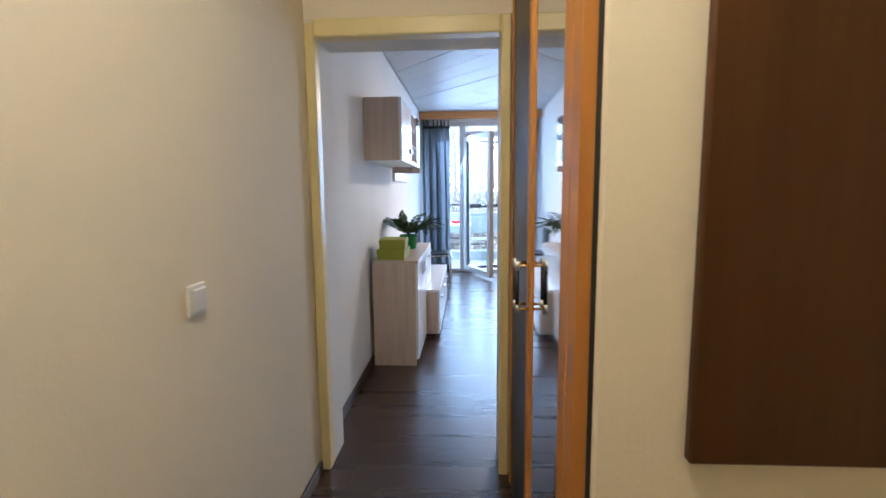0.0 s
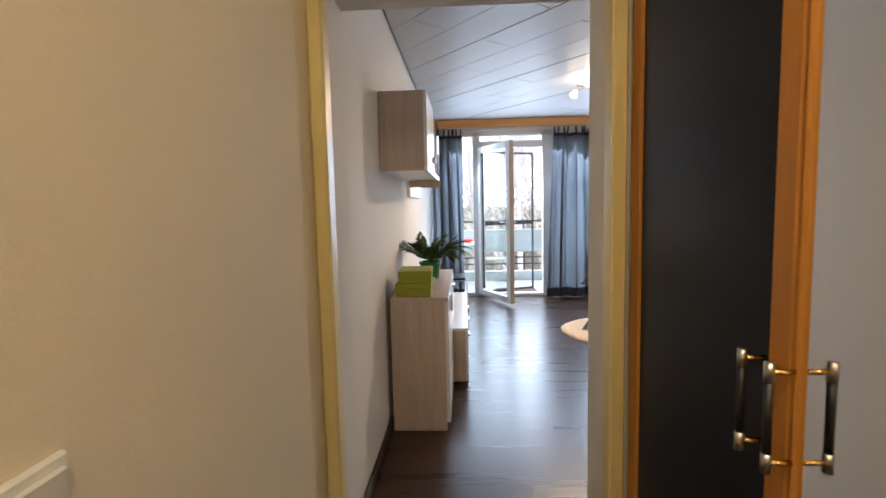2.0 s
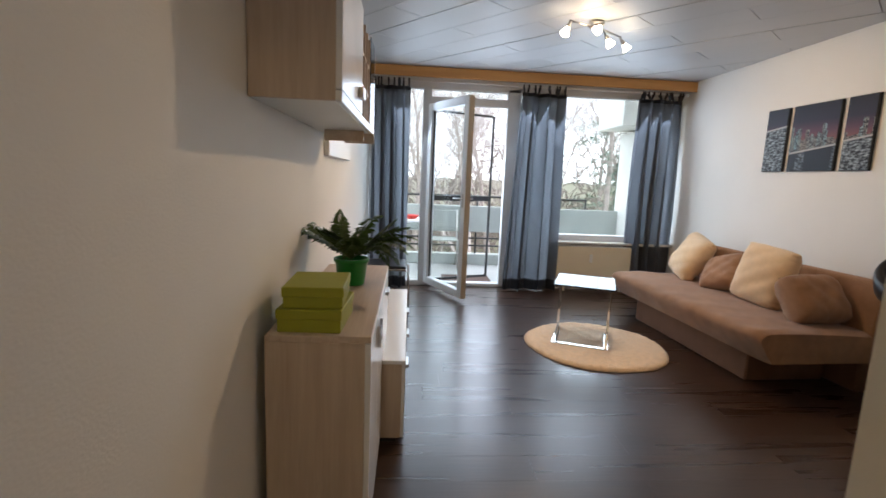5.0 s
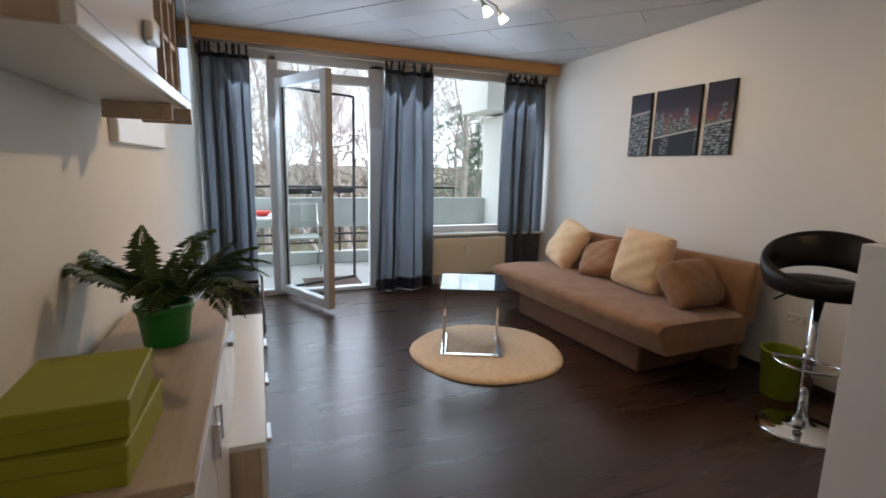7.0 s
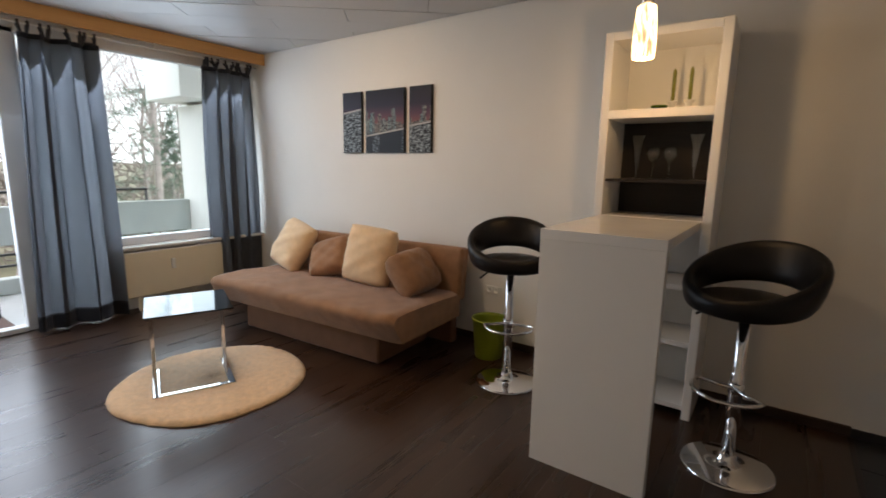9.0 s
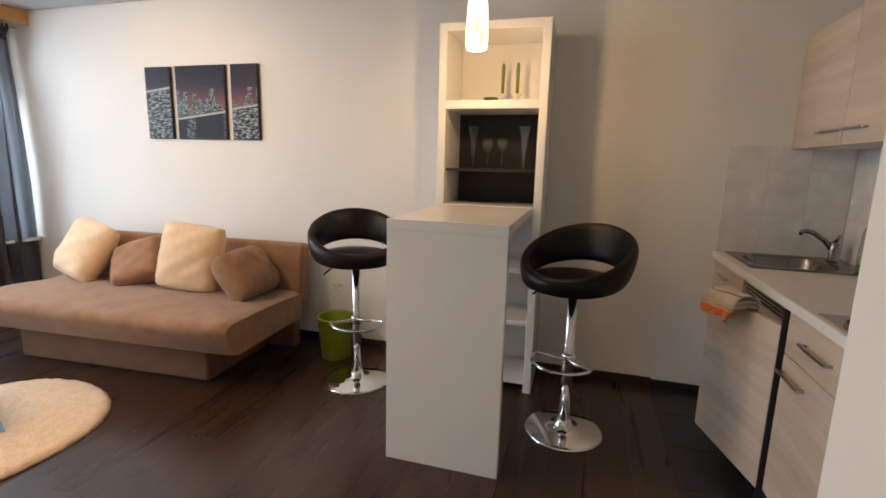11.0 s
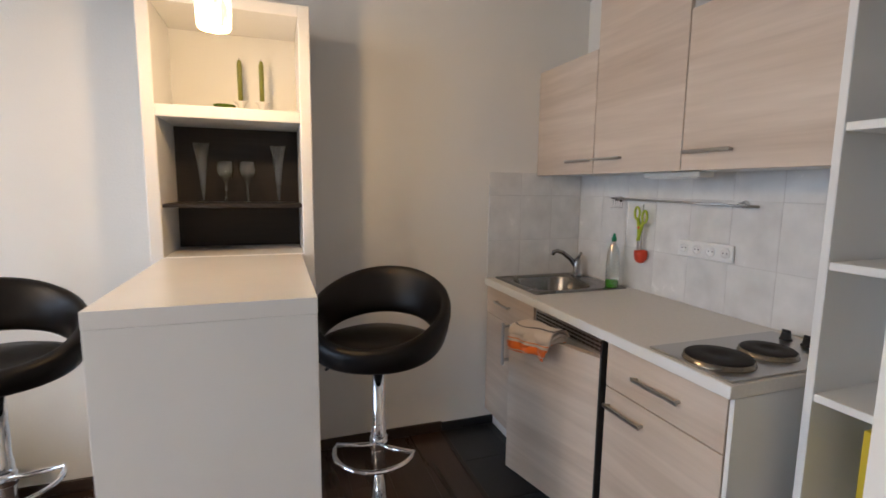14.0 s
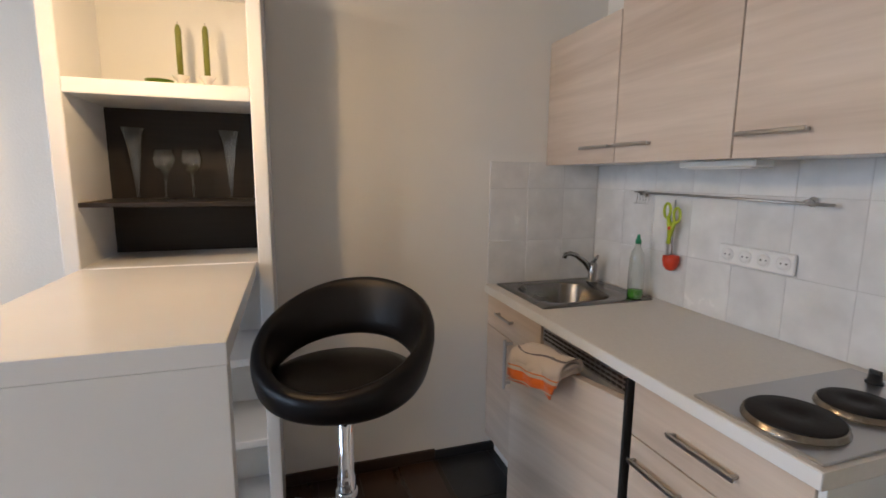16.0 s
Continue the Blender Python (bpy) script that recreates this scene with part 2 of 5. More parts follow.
PAVING = mat("balcony_floor_paint", (0.50, 0.51, 0.50), 0.7, vary=0.08, scale=5, bump=0.1)
RADI = mat("radiator_cream", (0.74, 0.66, 0.50), 0.4, vary=0.03)

# ---- building helpers ----


def bm_box(lo, hi, bev=0.0, seg=1):
    bm = bmesh.new()
    bmesh.ops.create_cube(bm, size=1.0)
    for v in bm.verts:
        v.co = Vector([lo[i] + (v.co[i] + 0.5) * (hi[i] - lo[i]) for i in range(3)])
    if bev:
        bmesh.ops.bevel(bm, geom=bm.edges[:], offset=bev, segments=seg, affect="EDGES", profile=0.5)
    return bm


def bm_lathe(profile, seg=28):
    bm = bmesh.new()
    rings = []
    for r, z in profile:
        rings.append([bm.verts.new((max(r, 1e-4) * math.cos(a), max(r, 1e-4) * math.sin(a), z)) for a in [2 * math.pi * k / seg for k in range(seg)]])
    for a, b in zip(rings, rings[1:]):
        for k in range(seg):
            bm.faces.new((a[k], a[(k + 1) % seg], b[(k + 1) % seg], b[k]))
    bm.faces.new(list(reversed(rings[0])))
    bm.faces.new(rings[-1])
    for f in bm.faces:
        f.smooth = True
    for e in bm.edges:
        e.smooth = e.calc_face_angle(0.0) < 0.75
    return bm


def bm_tube(points, r, seg=10, closed=False):
    bm = bmesh.new()
    pts = [Vector(p) for p in points]
    n = len(pts)
    rings = []
    up = Vector((0, 0, 1))
    for i, p in enumerate(pts):
        a = pts[(i - 1) % n] if (closed or i > 0) else p
        b = pts[(i + 1) % n] if (closed or i < n - 1) else p
        d = (b - a).normalized()
        u = d.cross(up if abs(d.z) < 0.95 else Vector((1, 0, 0))).normalized()
        w = d.cross(u).normalized()
        rad = r[i] if isinstance(r, (list, tuple)) else r
        rings.append([bm.verts.new(p + rad * (math.cos(t) * u + math.sin(t) * w)) for t in [2 * math.pi * k / seg for k in range(seg)]])
    pairs = list(zip(rings, rings[1:])) + ([(rings[-1], rings[0])] if closed else [])
    for a, b in pairs:
        off = min(range(seg), key=lambda o: (a[0].co - b[o].co).length)
        for k in range(seg):
            bm.faces.new((a[k], a[(k + 1) % seg], b[(k + 1 + off) % seg], b[(k + off) % seg]))
    if not closed:
        bm.faces.new(rings[0])
        bm.faces.new(list(reversed(rings[-1])))
    bmesh.ops.recalc_face_normals(bm, faces=bm.faces[:])
    for f in bm.faces:
        f.smooth = True
    return bm


def joined(*bms):
    out = bmesh.new()
    for b in bms:
        me = bpy.data.meshes.new("tmp")
        b.to_mesh(me)
        b.free()
        out.from_mesh(me)
        bpy.data.meshes.remove(me)
    return out


def mesh_of(name, bm, material):
    me = bpy.data.meshes.new(name)
    bm.to_mesh(me)
    bm.free()
    me.materials.append(material)
    return me


def part(name, bm, material, parent, label="", m=None):
    ob = new(name, mesh_of(name, bm, material))
    ob.parent = parent
    if m is not None:
        ob.matrix_basis = m
    return tagged(ob, label)


def thing(name, m, label, category, group=""):
    ob = new(name)
    ob.empty_display_size = 0.1
    ob.matrix_basis = m
    return tagged(ob, label, category, group)


def solid(name, bm, material, label="", category="", kind="structure", m=None, group=""):
    ob = new(name, mesh_of(name, bm, material))
    if m is not None:
        ob.matrix_basis = m
    return tagged(ob, label, category, group, kind)


def boxp(name, lo, hi, material, parent, bev=0.002, label=""):
    """A box part with its origin at its own middle."""
    mid = [(a + b) / 2 for a, b in zip(lo, hi)]
    bm = bm_box([a - c for a, c in zip(lo, mid)], [b - c for b, c in zip(hi, mid)], bev)
    return part(name, bm, material, parent, label, Matrix.Translation(mid))


def boxs(name, lo, hi, material, label, category="wall", bev=0.0):
    return solid(name, bm_box(lo, hi, bev), material, label, category)


# ---- plan ----
XR, YW, YK, ZC = 3.74, 5.60, -0.66, 2.525      # right wall, window front, kitchen wall, ceiling
DX0, DX1, DZ, DY = 0.085, 0.89, 1.985, 0.235   # hall doorway
BX = 1.70                                      # end of the wall block beside the kitchen
MX = 0.937                                     # closet front in the hall

# ---- walls, floor, ceiling ----
boxs("wall_left", (-0.2, -3.2, 0), (0, YW + 0.25, 2.7), WALL, "white textured painted wall behind the sideboard")
boxs("wall_right", (XR, YK - 0.2, 0), (XR + 0.2, YW + 0.25, 2.7), WALL, "white painted wall behind the sofa and bar")
boxs("wall_kitchen", (BX, YK - 0.2, 0), (XR, YK, 2.7), WALL, "white painted wall behind the kitchenette")
boxs("wall_block", (DX1, 0.004, 0), (BX, DY, 2.7), WALL, "white wall between doorway and kitchen shelf")
boxs("wall_block_side", (BX - 0.12, YK - 0.2, 0), (BX, 0.004, 2.7), WALL, "white side wall of the kitchen recess")
boxs("wall_doorway_left", (0, 0.004, 0), (DX0, DY, 2.7), WALL, "short white wall stub beside the doorway")
boxs("wall_lintel", (DX0, 0.004, DZ), (DX1, DY, 2.7), WALL, "painted lintel above the open doorway")
boxs("wall_hall_left", (0.0, -3.2, 0), (0.043, 0.004, 2.7), HALL, "cream textured hall wall with light switch")
boxs("wall_hall_right", (1.9, -3.2, 0), (2.05, -1.2, 2.7), HALL, "cream painted side wall of the entrance")
boxs("wall_hall_return", (0.957, -1.35, 0), (1.9, -1.322, 2.7), HALL, "cream painted wall beside the closet")
boxs("wall_hall_top", (MX + 0.0, -1.32, 2.36), (MX + 0.15, 0.0, 2.7), HALL, "cream painted wall above the closet doors")
boxs("wall_hall_end", (-0.2, -3.35, 0), (2.05, -3.2, 2.7), HALL, "cream painted wall at the end of the hall")
boxs("wall_closet_back", (MX + 0.6, -1.32, 0), (MX + 0.65, 0.0, 2.7), HALL, "plain painted wall at the back of the closet")
boxs("wall_hall_front", (0.043, -0.0015, DZ + 0.07), (MX, 0.004, 2.7), HALL, "cream painted wall above the hall door frame")

floor = boxs("floor", (-0.2, -3.4, -0.12), (XR + 0.2, YW + 0.1, -0.008), SUBFLOOR, "dark brown laminate plank floor", "floor")
boxs("hall_ceiling", (-0.2, -3.4, 2.5), (XR, DY - 0.1, 2.62), WALL, "plain white hall ceiling", "ceiling")
boxs("ceiling_slab", (-0.2, YK - 0.3, ZC + 0.02), (XR + 0.2, YW + 0.3, ZC + 0.16), CEIL_GAP, "concrete slab above the ceiling panels", "ceiling")


def clip_poly(poly, x0, x1, y0, y1):
    """Cut a convex polygon to a rectangle."""
    for axis, lim, keep in ((0, x0, 1), (0, x1, -1), (1, y0, 1), (1, y1, -1)):
        res = []
        for i, p in enumerate(poly):
            q = poly[(i + 1) % len(poly)]
            a, b = (p[axis] - lim) * keep, (q[axis] - lim) * keep
            if a >= 0:
                res.append(p)
            if a * b < 0:
                k = a / (a - b)
                res.append((p[0] + k * (q[0] - p[0]), p[1] + k * (q[1] - p[1])))
        poly = res
        if len(poly) < 3:
            return []
    return poly


def ceiling_panels():
    bm = bmesh.new()
    ang = radians(-50)
    c, s = math.cos(ang), math.sin(ang)
    w, l, gap = 0.31, 1.24, 0.0035
    for i in range(-16, 26):
        for j in range(-6, 8):
            u0, v0 = j * l + (0.62 if i % 2 else 0.0), i * w
            quad = [(u0 + gap, v0 + gap), (u0 + l - gap, v0 + gap), (u0 + l - gap, v0 + w - gap), (u0 + gap, v0 + w - gap)]
            quad = [(u * c - v * s, u * s + v * c) for u, v in quad]
            poly = clip_poly(quad, 0.015, XR - 0.015, YK, YW)
            if len(poly) >= 3:
                lo = [bm.verts.new((x, y, ZC + 0.0012 * ((i * 7 + j * 3) % 3))) for x, y in poly]
                hi = [bm.verts.new((x, y, ZC + 0.02)) for x, y in poly]
                bm.faces.new(lo)
                for k in range(len(lo)):
                    bm.faces.new((lo[k], hi[k], hi[(k + 1) % len(lo)], lo[(k + 1) % len(lo)]))
    bmesh.ops.recalc_face_normals(bm, faces=bm.faces[:])
    return bm


solid("ceiling", ceiling_panels(), CEIL, "silver white satin ceiling panels laid diagonally", "ceiling")

# skirting boards
boxs("baseboard", (0.004, DY, 0), (0.018, YW, 0.06), SKIRT, "dark brown skirting board along the wall", "baseboard", 0.003)
boxs("baseboard", (XR - 0.014, 0.23, 0), (XR, YW, 0.06), SKIRT, "dark brown skirting board along the wall", "baseboard", 0.003)
boxs("baseboard", (XR - 0.012, -0.10, 0), (XR, 0.23, 0.05), DARKTILE, "black tile skirting in the kitchen", "baseboard", 0.002)
boxs("baseboard", (0.043, -3.2, 0), (0.057, -0.03, 0.06), SKIRT, "dark brown skirting board in the hall", "baseboard", 0.003)
boxs("baseboard", (DX1 + 0.01, DY, 0), (BX, DY + 0.014, 0.06), SKIRT, "dark brown skirting board along the wall", "baseboard", 0.003)

# hall door frame, cream lacquer
frame_door = thing("door_frame", pose(0, 0, 0), "cream yellow lacquered door frame round the open doorway", "door frame")
frame_door["kind"] = "structure"
boxp("jamb", (0.0445, -0.014, 0), (DX0 + 0.004, 0.055, DZ + 0.06), CREAM, frame_door, 0.006)
boxp("jamb", (DX1 - 0.004, -0.022, 0), (DX1 + 0.04, 0.055, DZ + 0.07), CREAM, frame_door, 0.006)
boxp("head", (DX0 + 0.004, -0.022, DZ - 0.005), (DX1 - 0.004, 0.055, DZ + 0.07), CREAM, frame_door, 0.006)

# ---- hall: closet front with mirror ----
closet = thing("closet_front", pose(MX, 0, 0), "beech framed hall closet with dark and mirrored doors", "closet")
boxp("frame_post", (0.0, -0.108, 0), (0.10, -0.026, 2.36), BEECH_Z, closet, 0.003)
boxp("frame_post", (-0.012, -1.318, 0), (0.03, -1.2545, 2.36), BEECH_Z, closet, 0.001)
# black strip stands in for the shade in the gap beside the post
boxp("shadow_gap", (0.012, -1.3205, 0), (0.03, -1.3182, 2.36), BLACKP, closet, 0.0, "black strip standing in for the shaded gap beside the frame")
boxp("frame_head", (0.0, -1.256, 2.30), (0.10, -0.108, 2.36), BEECH, closet, 0.003)


def closet_door(y0, y1, face, lab, stile):
    d = new("door")
    d.parent = closet
    tagged(d, lab)
    boxp("stile", (-0.012, y0, 0.03), (0.018, y0 + stile, 2.29), BEECH_Z, d, 0.004)
    boxp("stile", (-0.012, y1 - 0.012, 0.03), (0.018, y1, 2.29), BEECH_Z, d, 0.004)
    boxp("panel", (-0.004, y0 + stile, 0.03), (0.014, y1 - 0.012, 2.29), face, d, 0.0)
    return d


closet_door(-0.703, -0.112, NAVY, "dark lacquered door leaf with beech edge", 0.05)
closet_door(-1.253, -0.706, MIRROR, "mirrored door leaf with beech stiles", 0.075)


def closet_handle(y):
    h = new("handle")
    h.parent = closet
    tagged(h, "black bar handle with brass posts")
    h.matrix_basis = Matrix.Translation((-0.012, y, 0))
    for z in (0.972, 1.102):
        part("post", bm_tube([(0, 0, z), (-0.034, 0, z)], 0.004, 12), BRASS, h)
        part("end_cap", bm_tube([(-0.034, 0, z - 0.014), (-0.034, 0, z + 0.014)], 0.0068, 14), STEEL, h)
    part("grip", bm_tube([(-0.034, 0, 0.982), (-0.034, 0, 1.092)], 0.006, 14), BLACKP, h)


closet_handle(-0.648)
closet_handle(-0.712)

panel = thing("wall_panel", pose(1.098, -1.35, 0.885), "dark brown polished wooden panel on the hall wall", "panel")
boxp("board", (0, -0.022, 0), (0.72, 0, 1.25), BROWNP, panel, 0.004)

switch = thing("light_switch", pose(0.043, -0.942, 1.052), "cream plastic rocker light switch on the wall", "light switch")
boxp("plate", (0, -0.041, -0.041), (0.010, 0.041, 0.041), PLASTIC, switch, 0.004)
part("rocker", bm_box((0, -0.03, -0.03), (0.007, 0.03, 0.03), 0.003), PLASTIC, switch, m=pose(0.009, 0, 0, 0, 5, 0))

hall_lamp = thing("ceiling_lamp", pose(0.55, -1.75, 2.5), "round opal glass ceiling lamp in the hall", "lamp")
part("shade", bm_lathe([(0.0, -0.10), (0.07, -0.095), (0.12, -0.07), (0.14, -0.03), (0.13, -0.012)]), glow("opal_lamp", (1.0, 0.80, 0.50), 6.0), hall_lamp)
part("rim", bm_lathe([(0.145, -0.014), (0.145, 0.0)]), CHROME, hall_lamp)
lamp_light("hall_lamp_light", "POINT", pose(0.55, -1.75, 2.34), 6.3, (1.0, 0.75, 0.43), 0.10)

# ---- window front ----
win = thing("window_1", pose(0, YW, 0), "white framed glazed balcony front with open door", "window")
win["kind"] = "structure"
T0, T1 = -0.01, 0.07


def wbar(name, x0, x1, z0, z1, parent=win, t0=T0, t1=T1):
    return boxp(name, (x0, t0, z0), (x1, t1, z1), PVC, parent, 0.006)


wbar("frame", 0.0, 0.06, 0.06, 2.44)
wbar("frame", 0.0, XR, 2.340, 2.47)
wbar("sill_bar", 0.06, 0.62, 0.0, 0.06, t0=-0.02)
wbar("threshold", 0.70, 1.615, 0.0, 0.045, t0=-0.03)
wbar("post", 0.62, 0.70, 0.0, 2.385)
wbar("post", 1.615, 1.76, 0.0, 2.385)
wbar("transom", 0.70, 1.615, 2.17, 2.26)
wbar("post", 2.20, 2.30, 0.0, 2.385)
wbar("frame", 3.66, XR, 0.60, 2.385)
wbar("bottom_bar", 2.30, 3.66, 0.60, 0.69)
wbar("sill_bar", 1.76, 2.20, 0.0, 0.06, t0=-0.02)
for x0, x1, z0, z1 in ((0.06, 0.62, 0.06, 2.385), (0.70, 1.615, 2.26, 2.385), (1.76, 2.20, 0.06, 2.385), (2.30, 3.66, 0.69, 2.385)):
    g = boxp("pane", (x0, 0.024, z0), (x1, 0.034, z1), GLASS, win, 0.0)
    g.visible_shadow = False
    b = 0.012
    boxp("bead", (x0, 0.0, z0), (x0 + b, 0.022, z1), PVC, win, 0.003)
    boxp("bead", (x1 - b, 0.0, z0), (x1, 0.022, z1), PVC, win, 0.003)
boxs("wall_window_parapet", (2.30, YW + 0.0, 0), (XR, YW + 0.12, 0.60), WALL, "low wall under the fixed window", "wall")
boxs("wall_window_top", (-0.2, YW - 0.005, 2.47), (XR + 0.2, YW + 0.25, 2.7), WALL, "wall strip above the windows", "wall")
boxs("window_sill", (2.26, YW - 0.16, 0.585), (XR, YW - 0.01, 0.615), mat("marble_sill", (0.66, 0.64, 0.60), 0.25, vary=0.12, scale=14), "pale stone window sill above the radiator", "window sill", 0.005)

# open balcony door leaf, hinged on the left post
HX, HY, LW = 0.705, YW - 0.02, 0.885
leaf_turn = math.degrees(math.atan2(4.80 - HY, 1.075 - HX))
leaf = thing("balcony_door", pose(HX, HY, 0.045, 0, 0, leaf_turn), "white framed glazed balcony door standing open inwards", "door")
LH = 2.12
S = 0.085
boxp("stile", (0, -0.035, 0), (S, 0.035, LH), PVC, leaf, 0.006)
boxp("stile", (LW - S, -0.035, 0), (LW, 0.035, LH), PVC, leaf, 0.006)
boxp("edge_strip", (LW, -0.030, 0.004), (LW + 0.003, 0.030, LH - 0.004), mat("beige_door_edge", (0.50, 0.41, 0.30), 0.5), leaf, 0.0, "beige closing edge")
boxp("rail", (S, -0.035, 0), (LW - S, 0.035, S), PVC, leaf, 0.006)
boxp("rail", (S, -0.035, LH - S), (LW - S, 0.035, LH), PVC, leaf, 0.006)
boxp("gasket", (S, -0.008, S), (S + 0.01, 0.008, LH - S), BLACKP, leaf, 0.0)
boxp("gasket", (LW - S - 0.01, -0.008, S), (LW - S, 0.008, LH - S), BLACKP, leaf, 0.0)
pane = boxp("pane", (S + 0.01, -0.005, S), (LW - S - 0.01, 0.005, LH - S), GLASS, leaf, 0.0)
pane.visible_shadow = False
for side in (-1, 1):
    hd = boxp("handle", (LW - 0.055, side * 0.037 - 0.004, 0.98), (LW - 0.025, side * 0.037 + 0.004, 1.12), STEEL, leaf, 0.002)
    part("lever", bm_tube([(0, 0, 0.02), (0, side * 0.045, 0.02), (-0.11, side * 0.05, 0.02)], 0.008, 10), STEEL, hd)

# insect screen, hinged beside it and swung outwards
screen = thing("insect_screen_door", pose(0.72, YW + 0.10, 0.03, 0, 0, 24), "black framed insect screen door swung outwards", "screen door")
SW, SH = 0.90, 2.10
for lo, hi in (((0, -0.012, 0), (0.025, 0.012, SH)), ((SW - 0.025, -0.012, 0), (SW, 0.012, SH)), ((0.025, -0.012, 0), (SW - 0.025, 0.012, 0.03)), ((0.025, -0.012, SH - 0.025), (SW - 0.025, 0.012, SH))):
    boxp("frame_bar", lo, hi, BLACKP, screen, 0.002)
boxp("middle_bar", (0.025, -0.014, 1.01), (SW - 0.025, 0.014, 1.075), BLACKP, screen, 0.003)

# pelmet and curtains
pel = thing("pelmet", pose(0, 0, 0), "orange beech curtain pelmet board along the ceiling", "pelmet")
boxp("board", (0.004, 5.29, 2.413), (XR - 0.003, 5.312, ZC - 0.002), BEECH, pel, 0.003)
boxp("top_board", (0.004, 5.314, 2.49), (XR - 0.003, 5.58, 2.508), BEECH, pel, 0.002)
rod = thing("curtain_rod", pose(0, 5.45, 2.40), "thin white curtain rod behind the pelmet", "curtain rod")
part("rod", bm_tube([(0.006, 0, 0), (XR - 0.006, 0, 0)], 0.010, 12), WHITE_M, rod)
part("bracket", bm_box((1.0, -0.008, 0.0), (1.016, 0.008, 0.089), 0.001), WHITE_M, rod)
part("bracket", bm_box((2.7, -0.008, 0.0), (2.716, 0.008, 0.089), 0.001), WHITE_M, rod)


def curtain(x0, x1, b0, b1, folds, seed):
    rnd = random.Random(seed)
    cu = thing("curtain", pose(0, 5.45, 0), "blue grey tab top curtain with dark band at the hem", "curtain", "curtains at the balcony front")
    ph = [rnd.uniform(0, 6.28) for _ in range(4)]

    def at(u, z):
        k = z / 2.33
        x = (b0 + (b1 - b0) * u) * (1 - k) + (x0 + (x1 - x0) * u) * k
        amp = 0.056 + 0.020 * (1 - k) + 0.020 * math.sin(5 * u + ph[2])
        y = amp * math.sin(2 * math.pi * folds * u + ph[0] + 0.35 * math.sin(1.7 * z + ph[1]) + 1.6 * math.sin(5.2 * u + ph[3])) + 0.016 * math.sin(2 * math.pi * folds * 2.7 * u + ph[2] + 0.8 * z) + 0.012 * math.sin(2.1 * z + ph[3] + 4 * u)
        turn = 2 * math.pi * folds * u + ph[0] + 0.35 * math.sin(1.7 * z + ph[1]) + 1.6 * math.sin(5.2 * u + ph[3])
        return x + (0.030 + 0.012 * (1 - k)) * math.sin(2 * turn) * min(1.0, 12 * u, 12 * (1 - u)), y

    def sheet(z0, z1, nz, lift=0.0):
        bm = bmesh.new()
        nu = int(folds * 26)
        grid = [[bm.verts.new((at(i / nu, z0 + (z1 - z0) * j / nz)[0], at(i / nu, z0 + (z1 - z0) * j / nz)[1] + lift, z0 + (z1 - z0) * j / nz)) for i in range(nu + 1)] for j in range(nz + 1)]
        for j in range(nz):
            for i in range(nu):
                f = bm.faces.new((grid[j][i], grid[j][i + 1], grid[j + 1][i + 1], grid[j + 1][i]))
                f.smooth = True
        bmesh.ops.solidify(bm, geom=bm.faces[:], thickness=0.0025)
        return bm

    part("cloth", sheet(0.14, 2.29, 36), CURTAIN, cu)
    part("hem_band", sheet(0.012, 0.14, 4), CURTAIN_D, cu, "dark grey hem band")
    part("top_band", sheet(2.29, 2.33, 3), CURTAIN_D, cu, "dark grey heading band")
    n = int(folds * 3) + 1
    for i in range(n):
        u = (i + 0.5) / n
        x, y = at(u, 2.33)
        part("tab", bm_tube([(x, y, 2.325), (x, -0.016, 2.385), (x, -0.012, 2.412), (x, 0.012, 2.412), (x, 0.016, 2.385), (x, y + 0.004, 2.325)], 0.011, 6), CURTAIN_D, cu)
    return cu


curtain(0.03, 0.46, 0.03, 0.46, 2.7, 3)
curtain(1.74, 2.26, 1.64, 2.28, 3.3, 5)
curtain(3.13, 3.69, 3.13, 3.715, 3.2, 8)

# ---- radiator under the window ----
rad = thing("radiator", pose(2.30, 5.44, 0.0), "cream flat panel radiator under the window sill", "radiator")
boxp("panel", (0.0, 0, 0.14), (0.95, 0.06, 0.56), RADI, rad, 0.008)
boxp("grille", (0.01, 0.005, 0.556), (0.94, 0.058, 0.568), WHITE_M, rad, 0.002)
boxp("heat_meter", (0.40, -0.022, 0.37), (0.436, 0.0, 0.47), PLASTIC, rad, 0.004, "small white heat meter with dark window")
boxp("foot", (0.1, 0.02, 0.0), (0.13, 0.05, 0.14), RADI, rad)
boxp("foot", (0.82, 0.02, 0.0), (0.85, 0.05, 0.14), RADI, rad)

# ---- sideboard, low board, wall unit on the left wall ----
SY0, SY1, SX, SH_ = 1.357, 2.07, 0.372, 0.81
side = thing("sideboard", pose(0.03, SY0, 0), "light ash sideboard with white glossy doors against the wall", "sideboard")
D, L = SX - 0.03, SY1 - SY0
boxp("end_panel", (0, 0, 0), (D - 0.02, 0.019, SH_ - 0.022), ASH, side, 0.0015)
boxp("end_panel", (0, L - 0.019, 0), (D - 0.02, L, SH_ - 0.022), ASH, side, 0.0015)
LT = 1.235
boxp("top", (0, 0, SH_ - 0.022), (D, LT, SH_), ASH_Y, side, 0.002)
boxp("end_panel", (0, LT - 0.019, 0.440), (D - 0.02, LT, SH_ - 0.022), ASH, side, 0.0015)
boxp("bottom", (0, L, 0.440), (D - 0.02, LT - 0.019, 0.458), ASH_Y, side, 0.001)
d = boxp("door", (D - 0.02, L + 0.002, 0.442), (D, LT - 0.002, SH_ - 0.026), WHITE, side, 0.002, "white glossy door")
boxp("handle", (0.010, -0.06, 0.10), (0.028, 0.06, 0.118), STEEL, d, 0.002)
